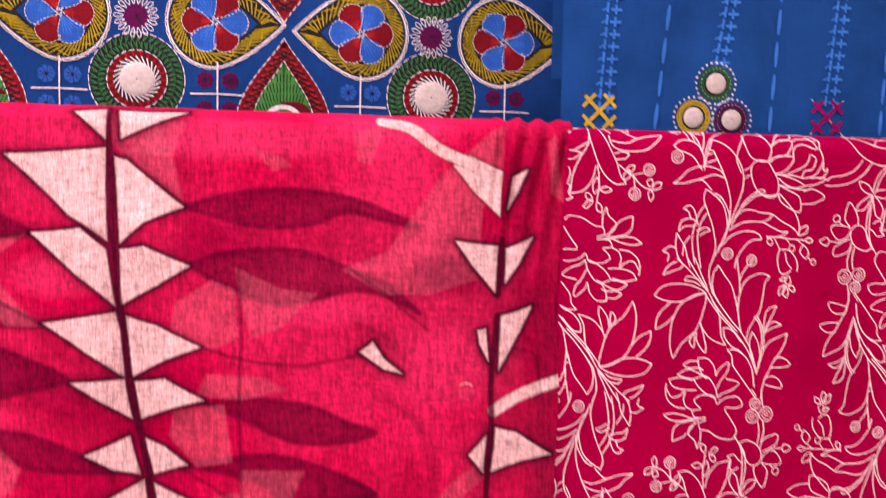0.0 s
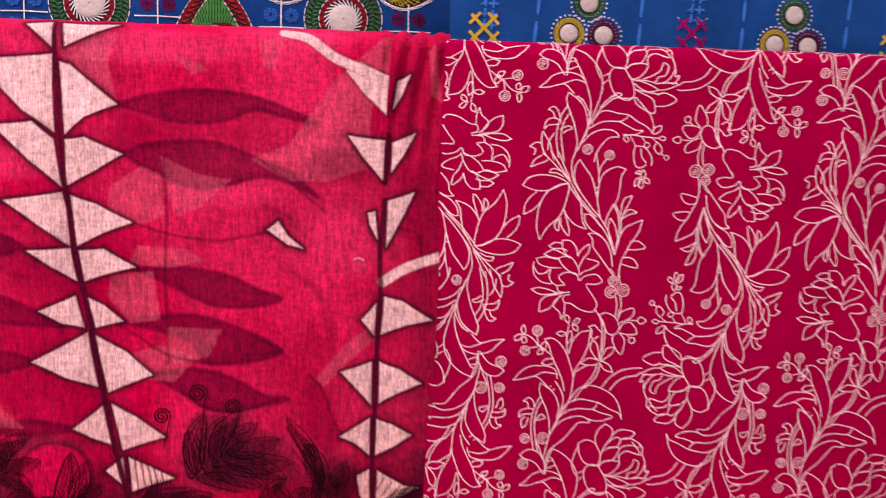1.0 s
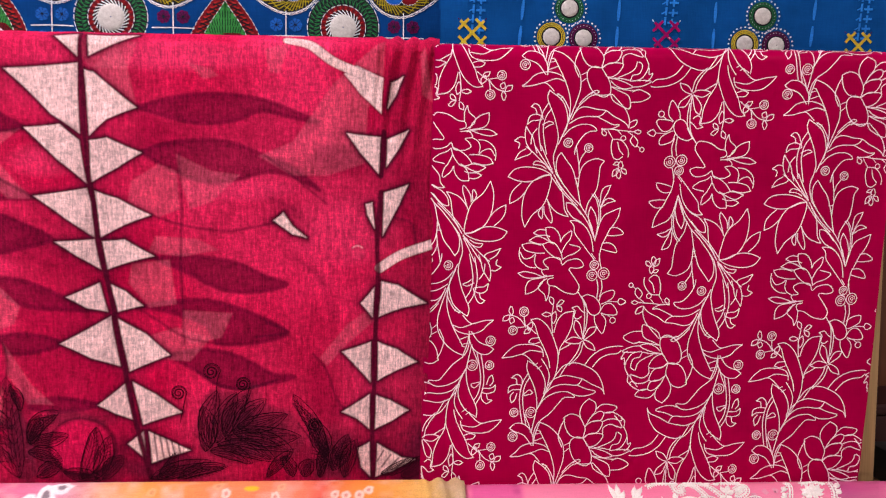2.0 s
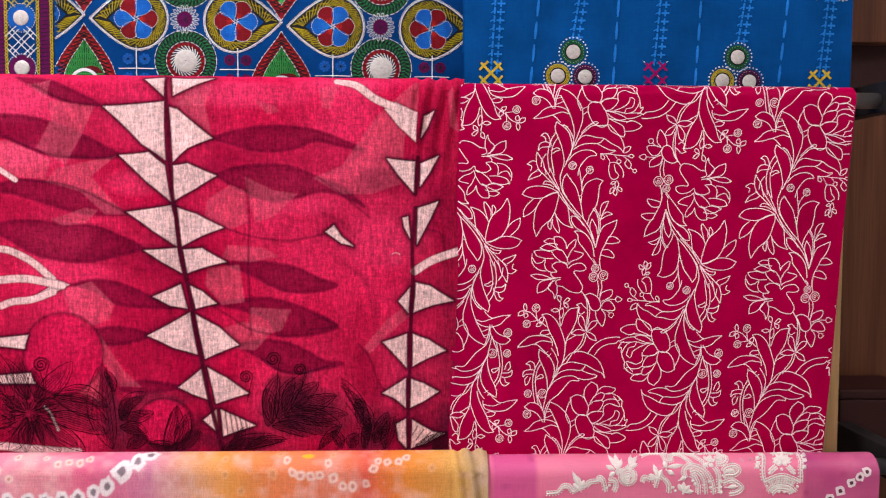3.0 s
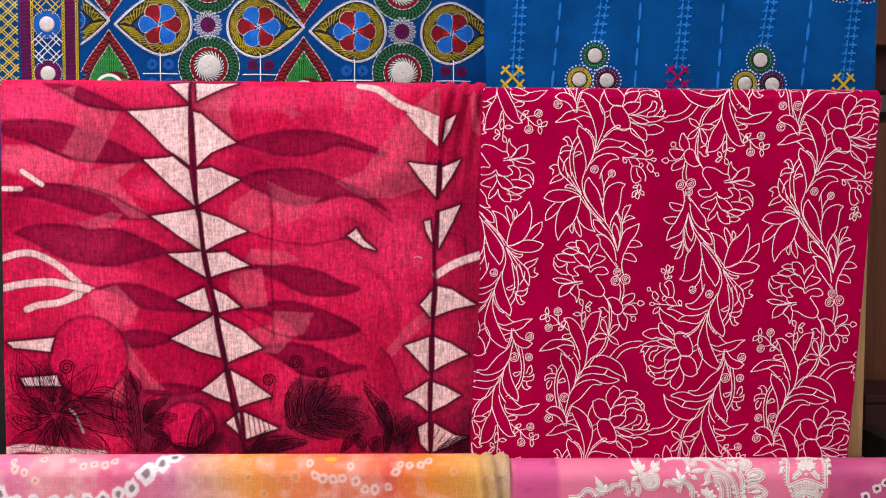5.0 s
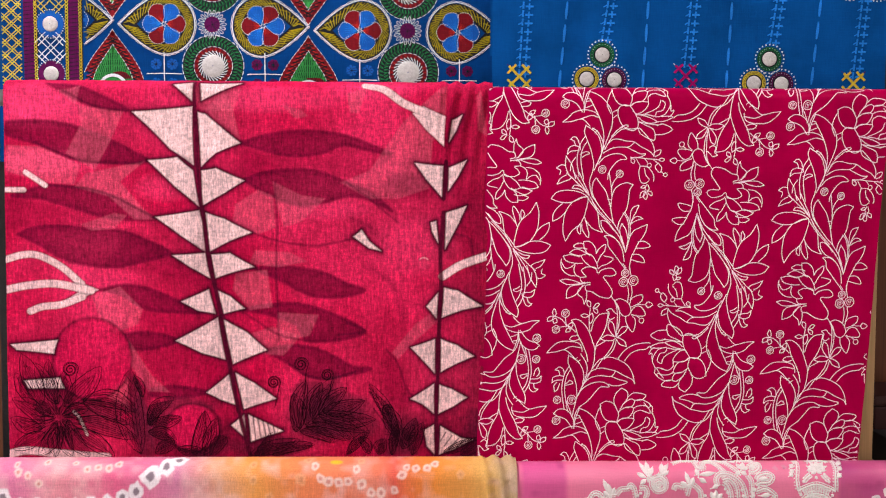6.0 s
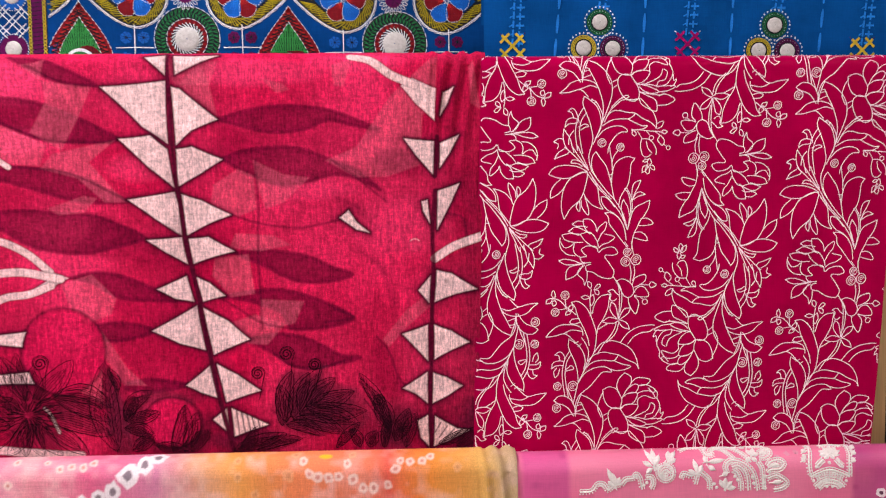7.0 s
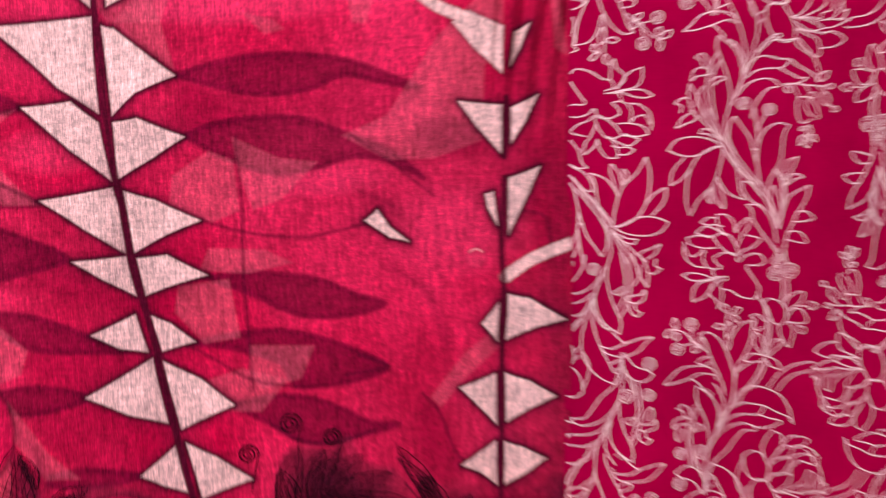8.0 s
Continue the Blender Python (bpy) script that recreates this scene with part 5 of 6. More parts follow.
def mirror(parent, d, x, y, r):
    """A small domed mirror disc sewn on the cloth."""
    if y / 1000 + 1 - r / 1000 < d.bottom:
        return
    rings, v, f = 5, [], []
    for k in range(rings + 1):
        q = k / rings
        u = circle(x, y, r * math.cos(q * math.pi / 2 * 0.97), 24)
        v.append(d.at(u[:, 0] / 1000, u[:, 1] / 1000 + 1, 0.0014 + 0.0014 * math.sin(q * math.pi / 2)))
    i = np.arange(24)
    j = (i + 1) % 24
    for k in range(rings):
        f.append(np.stack([i + k * 24, j + k * 24, j + (k + 1) * 24, i + (k + 1) * 24], 1))
    mesh_from("mirror", np.vstack(v), np.vstack(f), MIRROR, parent, "round silvery mirror disc")


navy = thing("hanging_cloth", "navy cloth with dense multicoloured embroidery print and mirrors")
sheet("cloth", D_NAVY, 0.006, 0.006, NAVY, navy)
(f0x, f0y), (f1x, f1y) = FLOWERS[0], FLOWERS[1]
PERIOD = np.array((f1x - f0x, f1y - f0y), float)
ROW = 196.0
BORDER = [
    (-580, 392), (-557, 393), (-548, 393), (-528, 406), (-529, 339), (-528, 374), (-506, 393), (-498, 393),
    (-488, 393),
]
bx = [p[0] for p in BORDER]
EDGE = (bx[8] + 3) / 1000


def motif(name, draw, *args, label="", clip=EDGE):
    t = Threads(D_NAVY, clip)
    draw(t, *args)
    return t.done(name, navy, label)


def square_print(t, lx, y, dye):
    t["white"].stroke(np.array([(lx, y - 38), (lx, y - 62), (lx + 0.5, y - 118)]), 1.3)
    t["white"].stroke(np.array([(lx - 24, y - 67), (lx, y - 66.5), (lx + 24, y - 67)]), 1.2)
    for e in (-11, 11):
        for ey in (-54, -80):
            for q in range(7):
                a = q * math.pi * 2 / 7
                t[dye].patch(circle(lx + e + 4.5 * math.cos(a), y + ey + 4.5 * math.sin(a), 3.4, 8), rings=1)
            for q in range(9):
                a = q * 0.7
                t["dark"].stroke(np.array([(lx + e, y + ey), (lx + e + 7 * math.cos(a), y + ey + 7 * math.sin(a))]), 0.5)


for row in range(-1, 3):
    for col in range(-1, 2):
        x, y = f0x + PERIOD[0] * col, f0y + PERIOD[1] * col + ROW * row
        if x < -620:
            if x + 71 + 66 > bx[8]:
                motif("drop_flower", drop_flower, x + 68, y - 2, 39.5, True, label="yellow drop motif with red and blue petals")
            continue
        motif("loop_flower", loop_flower, x, y, label="white looped flower with purple centre")
        motif("drop_flower", drop_flower, x - 64, y, 39.5, False, label="yellow drop motif with red and blue petals")
        motif("drop_flower", drop_flower, x + 68, y - 2, 39.5, True, label="yellow drop motif with red and blue petals")
        for way in (-1, 1):
            motif("pointed_arch", onion, x - 135, y + way * 7, way, label="red and green pointed arch motif")
            ring = motif("mirror_flower", mirror_flower, x + 1, y + way * 56, True, label="green and red ring round a mirror")
            if x - 12 > bx[8]:
                mirror(ring or navy, D_NAVY, x + 1, y + way * 56, 15.4)
        motif("square_print", square_print, x - 65, y, "blue", label="white cross lines with blue knots")
        motif("square_print", square_print, x + 71, y, "purple", label="white cross lines with purple knots")


def band(t, x, half):
    t["purple"].stroke(np.stack([np.full(60, x), np.linspace(230, 870, 60)], 1), 2 * half)
    for k in range(120):
        t["dark"].stroke(np.array([(x - half, 232 + k * 5.3), (x + half, 234 + k * 5.3)]), 0.7)


def chain(t, x):
    for k in range(150):
        z0 = 235 + k * 4.3
        t["dark_ground"].patch(circle(x, z0, 3.4, 6), rings=1)
        t["gold"].stroke(closed(circle(x, z0, 1.9, 6)), 1.0)


def lattice(t, x):
    for k in range(38):
        z0 = 236 + k * 17
        for s in (-1, 1):
            for e in (-2.2, 2.2):
                t["gold"].stroke(np.array([(x + s * 13, z0 - 12 + e), (x, z0 + e), (x - s * 13, z0 + 12 + e)]), 1.3)


def cross_stitch(t, x, y, dye):
    for s in (-1, 1):
        for e in (-2, 2):
            t[dye].stroke(np.array([(x - 15 + e, y - s * 15 - s * e), (x + 15 + e, y + s * 15 - s * e)]), 1.2)
    for px0 in (-12, 12):
        for py0 in (-12, 12):
            for e in (-2, 2):
                s = 1 if px0 * py0 < 0 else -1
                t[dye].stroke(np.array([(x + px0 - 7 + e, y + py0 - s * 7 - s * e), (x + px0 + 7 + e, y + py0 + s * 7 - s * e)]), 1.2)


def dotted_disc(t, x, y, dye):
    t[dye].patch(circle(x, y, 18))
    t["white"].dashes(closed(circle(x, y, 19, 60)), 1.4, 1.4, 1.9)


for k in (1, 7):
    motif("purple_band", band, bx[k], 7.5, label="dark purple stitched band", clip=None)
for k in (2, 6, 8):
    motif("chain_stitch", chain, bx[k], label="yellow chain stitch line", clip=None)
for k in (0, -32, -60):
    motif("lattice_stitch", lattice, bx[0] + k, label="yellow crossed lattice stitch", clip=None)
for k in range(-1, 4):
    for my, dye in ((BORDER[3][1], "blue"), (BORDER[4][1], "purple")):
        ring = motif("dotted_disc", dotted_disc, bx[3], my + k * 134, dye, label=dye + " disc with a dotted rim", clip=None)
        mirror(ring or navy, D_NAVY, bx[3], my + k * 134, 10.3)
    motif("cross_stitch", cross_stitch, bx[3], BORDER[5][1] + k * 134, "white", label="white cross stitch", clip=None)
    motif("cross_stitch", cross_stitch, bx[3], BORDER[5][1] + 67 + k * 134, "gold", label="yellow cross stitch", clip=None)

# navy cloth on the set-back rod, scaled about the camera to fit its view
CAMERA_PIVOT = Vector((-0.014, -1.107, 1.157))
navy.matrix_basis = Matrix.Translation(CAMERA_PIVOT) @ Matrix.Scale(1.05, 4) @ Matrix.Translation(-CAMERA_PIVOT)

# ---- blue cloth: stitched stripes, crosses and mirror trios ----
blue = thing("hanging_cloth", "royal blue cotton cloth with stitched stripes and mirrors")
sheet("cloth", D_BLUE, 0.006, 0.006, BLUE, blue)
STRIPES = [
    (116, 444, 110, 340), (232, 445, 223, 387), (346, 446, 338, 353), (465, 447, 456, 385), (583, 448, 572, 339),
    (174, 445, 163, 325), (285, 446, 278, 326), (401, 447, 394, 326), (523, 448, 512, 331),
]
for k, (x1, y1, x0, y0) in enumerate(STRIPES):
    dx = (x1 - x0) / (y1 - y0)
    t = Threads(D_BLUE)
    if k < 5:
        for q in range(46):
            y = y0 + q * 11.5
            x = x0 + dx * (y - y0)
            if y > 870:
                break
            t["light_blue"].stroke(np.array([(x - 2.2, y), (x - 2.2 + dx * 9, y + 9.5)]), 2.6)
            t["light_blue"].stroke(np.array([(x + 1, y + 3), (x + 12, y + 3)]), 2.6)
            t["light_blue"].stroke(np.array([(x + 6, y - 1.5), (x + 6.4, y + 7.5)]), 2.4)
            t["light_blue"].stroke(np.array([(x - 7.5, y + 1.5), (x - 2, y + 4.5)]), 1.6)
    else:
        for q in range(-3, 18):
            y = y0 + q * 31
            if y < 860:
                t["light_blue"].stroke(np.linspace((x0 + dx * (y - y0), y), (x0 + dx * (y - y0 + 24), y + 24), 5), 4.0, 0.5)
    t.done("stitched_stripe" if k < 5 else "dashed_stripe", blue, "light blue stitched stripe")


def ringed_mirror(x, y, dye):
    t = Threads(D_BLUE)
    t["dark_ground"].patch(circle(x, y, 17, 24), rings=2)
    for q in range(3):
        t[dye].stroke(closed(circle(x, y, 12.4 + 1.8 * q, 26)), 1.15)
    for q in range(24):
        a = q * 2 * math.pi / 24
        t["white"].patch(circle(x + 19.6 * math.cos(a), y + 19.6 * math.sin(a), 1.15, 6), rings=1)
        t["white"].patch(circle(x + 14.4 * math.cos(a), y + 14.4 * math.sin(a), 0.5, 5), rings=1)
    ring = t.done("mirror_ring", blue, dye + " stitched ring with white dots")
    mirror(ring or blue, D_BLUE, x, y, 9.8)


def trio(cx, cy):
    for ex, ey, dye in ((0, 0, "green"), (-21, -33, "gold"), (17, -34, "purple")):
        ringed_mirror(cx + ex, cy + ey, dye)


def cross(cx, cy, dye):
    t = Threads(D_BLUE)
    for s in (-1, 1):
        t[dye].stroke(np.array([(cx - 14, cy - s * 14), (cx + 14, cy + s * 14)]), 3.4)
        for e in (-1, 1):
            t[dye].stroke(np.array([(cx + e * 10 - 6, cy + e * s * 10 + s * 6), (cx + e * 10 + 6, cy + e * s * 10 - s * 6)]), 3.2)
        for q in range(-4, 5):
            t["white" if dye == "magenta" else "purple"].stroke(np.array([(cx + q * 4 - 1, cy + s * q * 4 - s), (cx + q * 4 + 1, cy + s * q * 4 + s)]), 0.8)
    t.done("cross_motif", blue, dye + " cross stitch motif")


TRIOS = [
    (222, 370), (454, 366), (584, 499),
]
CROSSES = [
    (108, 340), (338, 342), (571, 333),
]
for x, y in TRIOS:
    trio(x, y)
for (x, y), dye in zip(CROSSES, ("gold", "magenta", "gold")):
    cross(x, y, dye)
    cross(x + 70, y + 230, dye)

# ---- tie-dyed cloth ----
TIE_STOPS = [
    (-550, -176), (-486, -176), (-407, -177), (-336, -177), (-286, -177), (-242, -177), (-177, -178), (-91, -178),
    (-54, -178), (-3, -178), (55, -179), (77, -179), (110, -179),
]
TIE_DYES = [(0.7, 0.2, 0.36), (0.78, 0.3, 0.36), (0.72, 0.13, 0.26), (0.62, 0.22, 0.36), (0.72, 0.36, 0.22), (0.78, 0.33, 0.08),
            (0.8, 0.24, 0.09), (0.78, 0.2, 0.11), (0.76, 0.12, 0.08), (0.8, 0.26, 0.04), (0.72, 0.42, 0.12), (0.5, 0.34, 0.16), (0.5, 0.33, 0.22)]
BIG_RINGS = [
    (-334, -158, 13), (-348, -168, 15), (-367, -181, 17), (-384, -200, 14), (-402, -207, 13), (-421, -213, 12),
    (-440, -216, 12), (-462, -217, 12), (-483, -216, 12), (-508, -217, 12), (-533, -217, 12), (-551, -207, 13),
]
SMALL_RINGS = [
    (-447, -172, 6), (-434, -169, 6), (-420, -170, 6), (-409, -165, 6), (-500, -161, 7), (-533, -175, 7),
    (-520, -180, 6), (-506, -190, 6), (-537, -165, 6), (-464, -163, 5), (-159, -168, 7), (-152, -184, 7),
    (-142, -188, 8), (-129, -189, 8), (-117, -187, 7), (-107, -172, 7), (-100, -192, 9), (-88, -202, 7),
    (-75, -202, 8), (-58, -199, 7), (-49, -180, 7), (-43, -170, 6), (-31, -171, 6), (-17, -171, 6), (-7, -165, 6),
]
FAINT_RINGS = [
    (-238, -166, 7), (-237, -186, 8), (-217, -207, 8), (-177, -185, 9), (-169, -158, 7), (26, -179, 7),
    (-101, -160, 7),
]


YOLK = [
    (-133, -162),
]


def tie_dye(u, w):
    d = Dye(u, w, (0.8, 0.3, 0.4))
    x = d.x + 26 * (cells(d.x, d.y, 40, 4) - 0.5)
    xs = [p[0] for p in TIE_STOPS]
    for k in range(3):
        d.c[:, k] = np.interp(x, xs, [c[k] for c in TIE_DYES])
    n = cells(d.x, d.y, 24, 5) * 0.6 + cells(d.x, d.y, 9, 6) * 0.4
    d.lay((0.85, 0.6, 0.6), 0.55 * np.clip(n * 2 - 1, 0, 1))
    d.lay((0.5, 0.04, 0.16), 0.5 * np.clip(cells(d.x, d.y, 30, 8) * 2 - 1.2, 0, 1) * (d.x < -330))
    pale = np.clip((d.x - 75) / 30, 0, 1) * np.clip(1.3 - cells(d.x * 4, d.y, 9, 9), 0, 1)
    d.lay((0.46, 0.36, 0.2), 0.7 * pale)
    d.shape(circle(0, 0, 1, 14) * (8, 3.6) + YOLK[0], (0.85, 0.5, 0.015), 0.9, 1.2)
    rnd = random.Random(8)
    for group, body, core, alpha in ((BIG_RINGS, (0.85, 0.8, 0.84), (0.14, 0.09, 0.13), 0.95), (SMALL_RINGS, (0.85, 0.66, 0.6), (0.6, 0.14, 0.12), 0.8),
                                     (FAINT_RINGS, (0.8, 0.45, 0.25), (0.45, 0.14, 0.08), 0.45)):
        for x0, y0, r in group:
            k = circle(0, 0, 1, 12, rnd.uniform(0, 1))
            k *= (r * 0.8 * (1 + 0.22 * np.array([rnd.uniform(-1, 1) for _ in range(12)])))[:, None]
            k *= (rnd.uniform(0.8, 1.1), rnd.uniform(0.95, 1.2))
            d.shape(k + (x0, y0), body, alpha, 1.0)
            d.shape(k * 0.42 + (x0, y0), core, alpha * 0.9, 0.8)
    return d.c


tie = thing("hanging_cloth", "pink and orange tie-dyed crepe cloth draped over rod")
sheet("cloth", D_TIE, 0.0014, 0.0014, TIE_DYE, tie, paint=tie_dye, low=0.7, high=0.9)
sheet("front_fall", D_TIE, 0.008, 0.02, TIE_DYE, tie, paint=tie_dye, high=0.7)
sheet("back_fall", D_TIE, 0.008, 0.02, TIE_DYE, tie, paint=tie_dye, low=0.9)

# ---- rose cloth with raised embroidery ----
def rose_dye(u, w):
    d = Dye(u, w, (0.78, 0.15, 0.3))
    n = cells(d.x, d.y, 60, 21)
    d.lay((0.85, 0.28, 0.42), 0.7 * n)
    left = np.clip((d.x - 100) / 8, 0, 1) * np.clip((165 - d.x) / 6, 0, 1)
    d.lay((0.62, 0.06, 0.28), 0.7 * left)
    d.lay((0.42, 0.04, 0.2), 0.75 * np.clip((d.x - 508) / 8, 0, 1) * (0.6 + 0.6 * cells(d.x, d.y, 25, 22)))
    d.lay((0.3, 0.01, 0.12), 0.45 * np.clip(cells(d.x, d.y, 12, 23) * 3 - 2.1, 0, 1) * (left + (d.x > 512)))
    return d.c


rose = thing("hanging_cloth", "rose pink satin cloth with raised white embroidery over rod")
sheet("cloth", D_ROSE, 0.0025, 0.0025, ROSE, rose, paint=rose_dye, low=0.66, high=0.9)
sheet("front_fall", D_ROSE, 0.008, 0.02, ROSE, rose, paint=rose_dye, high=0.66)
sheet("back_fall", D_ROSE, 0.008, 0.02, ROSE, rose, paint=rose_dye, low=0.9)


class Padding(Print):
    """Padded satin stitch: strokes and leaves that stand up from the cloth."""

    def cord(self, p, width, rise=1.3):
        p = np.asarray(p, float)
        t = np.gradient(p, axis=0)
        t /= np.maximum(np.hypot(t[:, 0], t[:, 1]), 1e-6)[:, None]
        n = np.stack([-t[:, 1], t[:, 0]], 1)
        k = len(p)
        rows, lifts = [], []
        for s, h in ((-1, 0.0), (-0.7, 0.75), (0, 1.0), (0.7, 0.75), (1, 0.0)):
            rows.append(p + n * s * width / 2)
            lifts.append(np.full(k, h * rise / 1000))
        v = np.vstack(rows)
        i = np.arange(k - 1)
        q = np.vstack([np.stack([i + (r + 1) * k, i + (r + 1) * k + 1, i + r * k + 1, i + r * k], 1) for r in range(4)])
        self._put(v, q, np.concatenate(lifts))

    def pad(self, p, rise=1.6):
        p = np.asarray(p, float)
        c, k = p.mean(0), len(p)
        v = np.vstack([c + (p - c) * f for f in (1, 0.8, 0.45, 0.03)])
        h = np.repeat(np.array((0.0, 0.7, 0.95, 1.0)) * rise / 1000, k)
        i = np.arange(k)
        j = (i + 1) % k
        self._put(v, np.vstack([np.stack([i + r * k, j + r * k, j + (r + 1) * k, i + (r + 1) * k], 1) for r in range(3)]), h)


EMB_LEAVES = [
    (265.5, -184.3, 258.6, -161.5),
    (266.2, -184.3, 268.2, -158.7),
    (267, -184.3, 274.5, -170),
    (264, -185, 252.1, -179),
    (263.8, -187, 255.5, -192.7),
    (282.9, -180.7, 288, -163.2),
    (283.6, -180.7, 295.9, -164.7),
    (284.2, -181.5, 294, -176.3),
    (217.5, -207.5, 208, -186.3),
    (218.2, -207.5, 214.4, -191.7),
    (219, -207.5, 223.2, -197),
    (216, -208.8, 208.6, -201.5),
    (331.5, -181.8, 354.2, -178.7),
    (331.3, -183, 329.5, -173),
    (331.7, -186, 340.9, -191),
    (318.8, -194.5, 315.1, -177.8),
    (320.2, -194.5, 325.2, -184.5),
    (317.3, -196, 307.1, -190),
    (352.3, -214, 346.2, -202.8),
    (353, -214, 353.5, -200.5),
    (353.8, -214, 361.7, -205),
    (355.3, -214.8, 366.3, -212.5),
    (348.3, -198.3, 357.1, -194),
]
EMB_LEAVES_MORE = [
    (388.4, -175, 384.7, -165.2),
    (388.6, -174.3, 394.7, -162.5),
    (389.2, -175, 397.9, -170.5),
    (388.1, -176.5, 393.6, -182),
    (386.6, -176.5, 379.6, -181.3),
    (399.6, -172.5, 409, -168.7),
    (409, -188.5, 421.2, -185.7),
    (410.6, -208.3, 424.6, -207),
    (399.4, -202.3, 404.4, -198.5),
    (398.8, -209, 403.9, -206.8),
    (399.6, -215, 404.8, -214.3),
    (377.2, -161, 385.4, -158.7),
    (366, -160.7, 374.8, -159),
    (452.5, -172.7, 458.8, -165.8),
    (450.8, -178.5, 456.9, -175.3),
    (448.9, -183.5, 454.1, -180),
]
EMB_FLOWER = [
    (515.9, -169.2, 522.9, -158.7),
    (514.1, -176.3, 520, -170.2),
    (511.1, -185.3, 516.6, -180.3),
    (486.5, -173.8, 492, -160.2),
    (486.5, -173.8, 482.4, -163.2),
    (486.5, -173.8, 499, -163.2),
    (486.5, -173.8, 474.4, -170),
    (486.5, -173.8, 501.3, -170.2),
    (486.5, -173.8, 473, -176.3),
    (486.5, -173.8, 498.4, -176.3),
    (486.2, -174.5, 477.8, -180.7),
    (486.2, -174.5, 491.2, -180.7),
]
SCROLLS = [
    (289.3, -193, 287.4, -186.5, 280.3, -183.7, 272.7, -186.5, 270.2, -192.7, 273.2, -199.5, 279.9, -202.5, 287.2, -199.5, 289.3, -193),
    (284.9, -193, 280.6, -189.3, 275.3, -192.3, 277.6, -197.3, 282.7, -196.5),
    (174.3, -214.5, 189, -213.3, 196.2, -205, 203.5, -205.8, 208.8, -212.5, 216, -207.5, 225.6, -206),
    (225.6, -206, 230.6, -200, 240.1, -198.5, 243, -194.3, 247.5, -198.7, 250.6, -212.8),
    (254.8, -198, 262.2, -198, 264.5, -204.8, 261.6, -212.8),
    (301.1, -164.7, 312.4, -159, 327.5, -159, 338, -159),
    (330.3, -162, 332.6, -172.2, 340.1, -172.2, 339.9, -165, 347.2, -160.7, 355.6, -165, 360.9, -172.2, 366.5, -180.3),
]
SCROLLS_MORE = [
    (345.5, -158.7, 360.5, -159, 370.5, -165, 378.5, -173.3, 386.1, -182.5),
    (299, -200.3, 301.8, -194.5, 311.4, -197.5, 321, -193, 329.9, -199, 333.7, -205, 333.9, -215.3),
    (355.6, -194.7, 353.7, -187.5, 359, -181, 368, -180.3, 377, -184, 385.2, -191.3, 390.5, -203, 393, -217.3),
    (361.7, -188.3, 368.6, -186.3, 375.6, -191, 380.1, -200.7, 381.9, -217),
    (363, -191.7, 368.2, -195.5, 372.1, -206, 372.3, -217),
    (398.7, -170.5, 405.2, -166.5, 411.4, -164, 412.5, -171.5, 404.2, -177.5, 396.9, -176.7),
]
SCALLOPS = [
    (405.4, -187.7, 410.5, -182.7, 421.3, -180.5, 426.5, -185, 420.7, -191.3, 409.6, -192, 405.1, -195.5),
    (405.3, -203, 414.8, -199.5, 420.8, -201, 429.8, -208.5, 424, -214.3, 413, -216.5),
    (394.9, -182.7, 398.6, -189.7, 399.3, -200.7, 400.4, -215.8),
    (386.9, -158.7, 400.5, -158.7, 409.5, -158.7),
    (267.7, -184.3, 273.4, -187.3),
    (282.9, -180.7, 279.5, -184.3),
    (318.8, -194.5, 315.3, -207.8),
    (476.8, -181.5, 471.7, -185, 466.7, -189.3),
    (492.5, -181.5, 495.4, -185.3, 499.4, -189.5),
]
FRAME_CORDS = [
    (462.3, -158.7, 463.3, -165.8, 457.4, -186.5, 459.3, -201.7),
    (512.3, -158.7, 511.2, -173.8, 507.9, -186.7, 507.6, -202.8),
    (459.3, -202.5, 468.9, -197.5, 482.9, -193.7, 496.3, -197.5, 507.6, -202.8),
    (464.8, -214.5, 474.3, -207, 483.2, -205.8, 494.4, -208.8, 502, -215.5),
    (468.2, -199.7, 471.3, -207),
    (475.5, -196, 477.9, -204.3),
    (482.9, -194.5, 483.1, -204.3),
    (490.3, -196, 489.1, -204.3),
    (497.8, -199, 495.1, -207.3),
    (470.1, -216.8, 475.9, -211.5, 483.3, -210.3, 492.2, -212.5, 496.8, -217),
    (477.7, -161.8, 492.6, -158.7, 506.3, -162),
]
RUNNING = [
    (466.7, -190),
    (499.3, -190.3),
    (479.7, -214.5),
    (487.1, -214.8),
    (483.6, -185.3),
    (252.7, -207.5),
    (256.4, -204.5),
    (339.6, -208),
    (342.7, -212.5),
    (365.3, -199.3),
    (368.3, -203.8),
    (386.8, -200.7),
    (388.4, -208.3),
    (463.2, -207),
    (504, -208),
]


def sewn(name, label, draw):
    emb = Padding(D_ROSE, 0.0004)
    draw(emb)
    emb.done(name, THREAD_WHITE, rose, label)


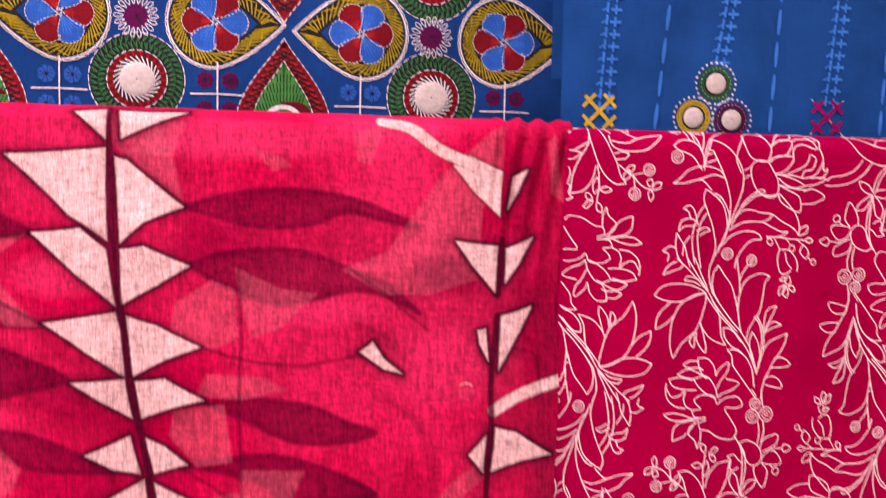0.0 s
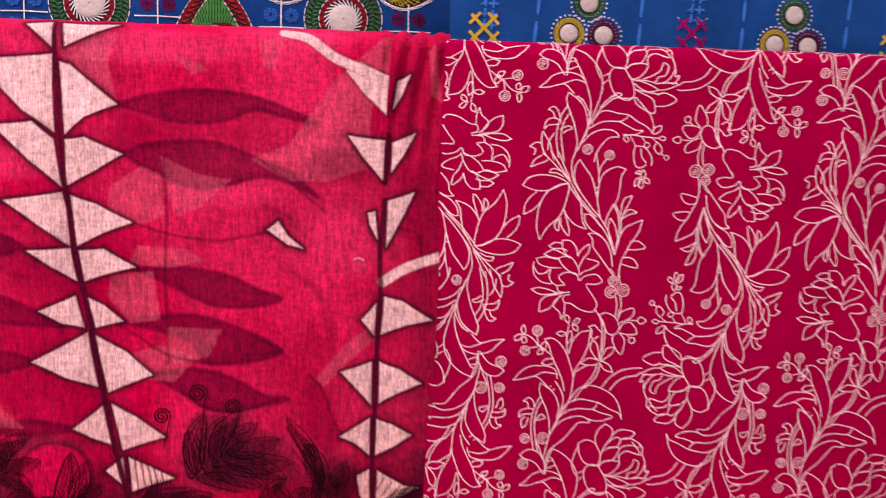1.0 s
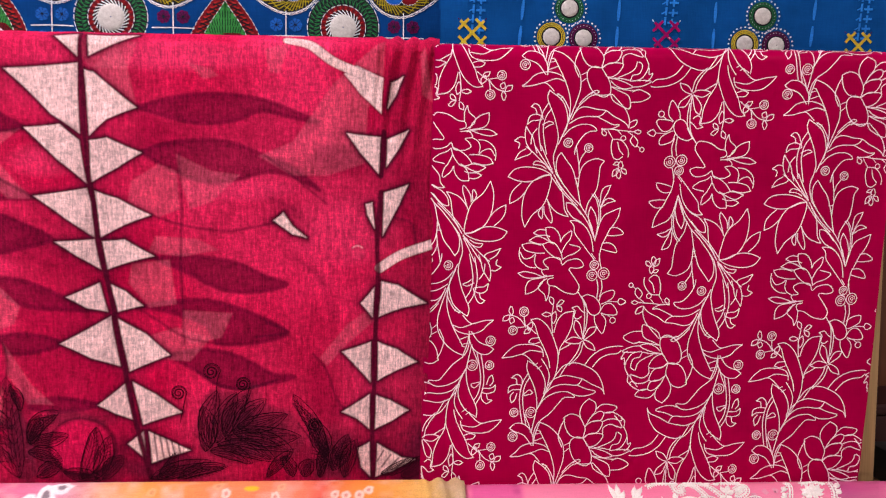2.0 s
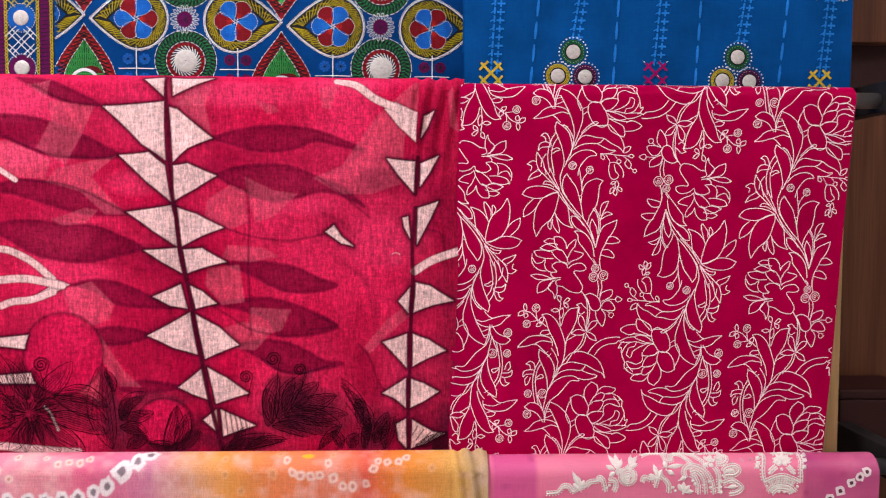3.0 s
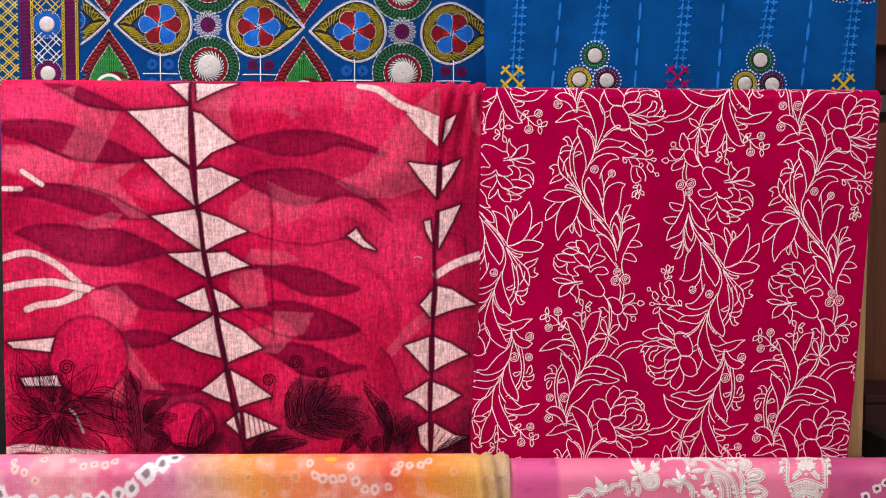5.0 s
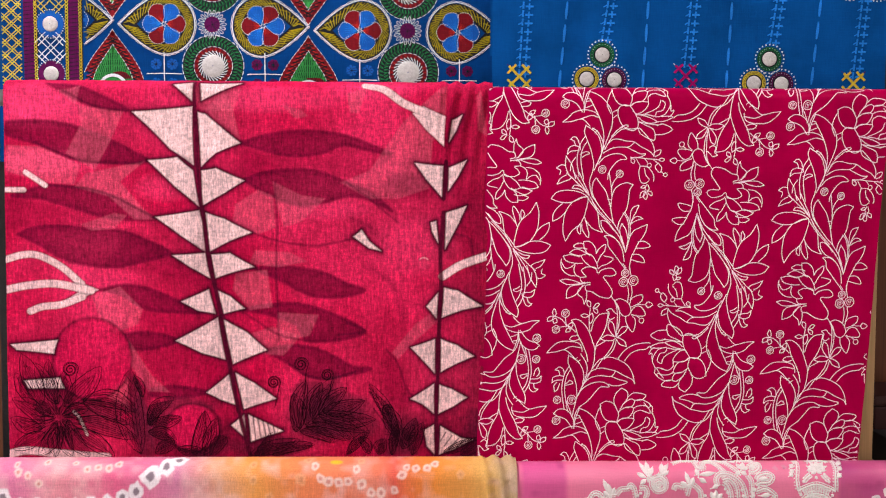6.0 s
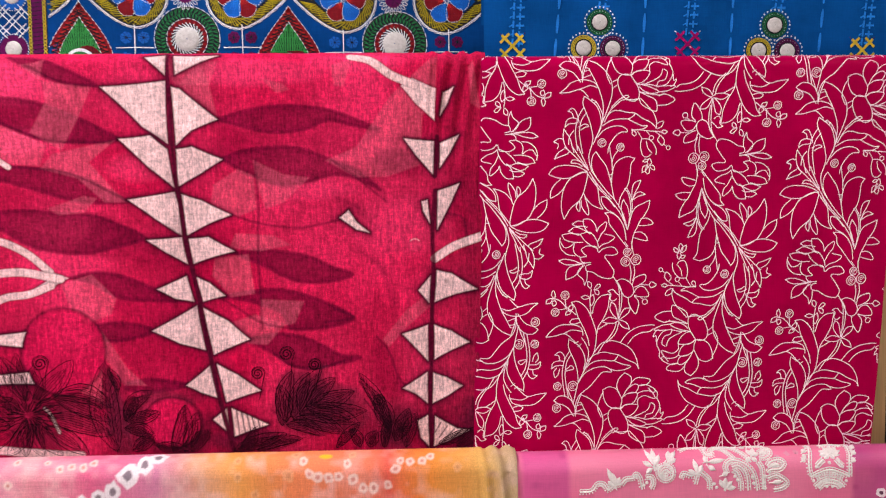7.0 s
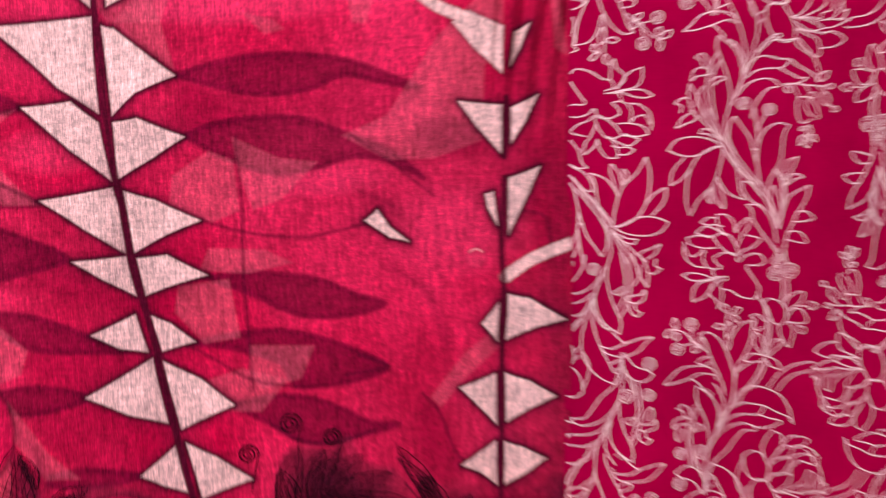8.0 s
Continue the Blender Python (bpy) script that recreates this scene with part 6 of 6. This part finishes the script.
def sewn_leaf(p):
    def draw(emb):
        emb.pad(leaf_outline(*p, 6, 0.55), 1.2)
        emb.cord(side(p[:2], (p[2] * 1.0, p[3] * 1.0), 0, 5), 0.9, 1.7)
        emb.cord(side((p[0] * 1.25 - p[2] * 0.25, p[1] * 1.25 - p[3] * 0.25), p[:2], 0.5, 4), 1.3, 0.9)
    sewn("embroidered_leaf", "white padded satin-stitch leaf", draw)


def sewn_scroll(p):
    def draw(emb):
        c = curve(p, 8)
        emb.cord(c, 2.3, 1.1)
        t = np.gradient(c, axis=0)
        n = np.stack([-t[:, 1], t[:, 0]], 1) / np.maximum(np.hypot(t[:, 0], t[:, 1]), 1e-6)[:, None]
        emb.cord(c + n * 3.1, 1.2, 0.8)
        for k in range(0, len(c) - 1, 2):
            emb.cord(np.array([c[k] + n[k] * 1.0, c[k] + n[k] * 2.0, c[k] + n[k] * 3.0]), 0.9, 0.7)
            emb.pad(circle(*(c[k] - n[k] * 2.6), 1.1, 6), 0.8)
    sewn("embroidered_scroll", "white corded scroll embroidery", draw)


for p in EMB_LEAVES + EMB_LEAVES_MORE + EMB_FLOWER:
    sewn_leaf((*p, 3.2, -3.2))
for x, y in RUNNING:
    sewn("knot", "white stitched knot", lambda emb: emb.pad(circle(x, y, 2.2, 8), 1.0))
for p in SCROLLS + SCROLLS_MORE + SCALLOPS + FRAME_CORDS:
    sewn_scroll(p)
RESIST = [
    (548.3, -224, 9), (561.5, -214.3, 10), (576.1, -203.8, 9), (587, -195.7, 9), (596.9, -189.3, 9), (419.2, -176.7, 5), (433.1, -172.5, 5), (444.9, -170.7, 4.5),
]
for x, y, r in RESIST:
    ring, core = Print(D_ROSE, 0.0004), Print(D_ROSE, 0.0007)
    k = circle(x, y, r * 0.7, 12) + np.random.RandomState(int(r + x) % 97).rand(12, 2) * 2.6 - 1.3
    ring.patch(k)
    spot = ring.done("resist_ring", RESIST_WHITE if r > 8 else RESIST_FAINT, rose, "pale tie-resist spot")
    if r > 8 and spot:
        core.patch(np.array((x, y)) + (k - (x, y)) * 0.4)
        core.done("resist_core", RESIST_CORE, spot or rose, "dark centre of a resist spot")
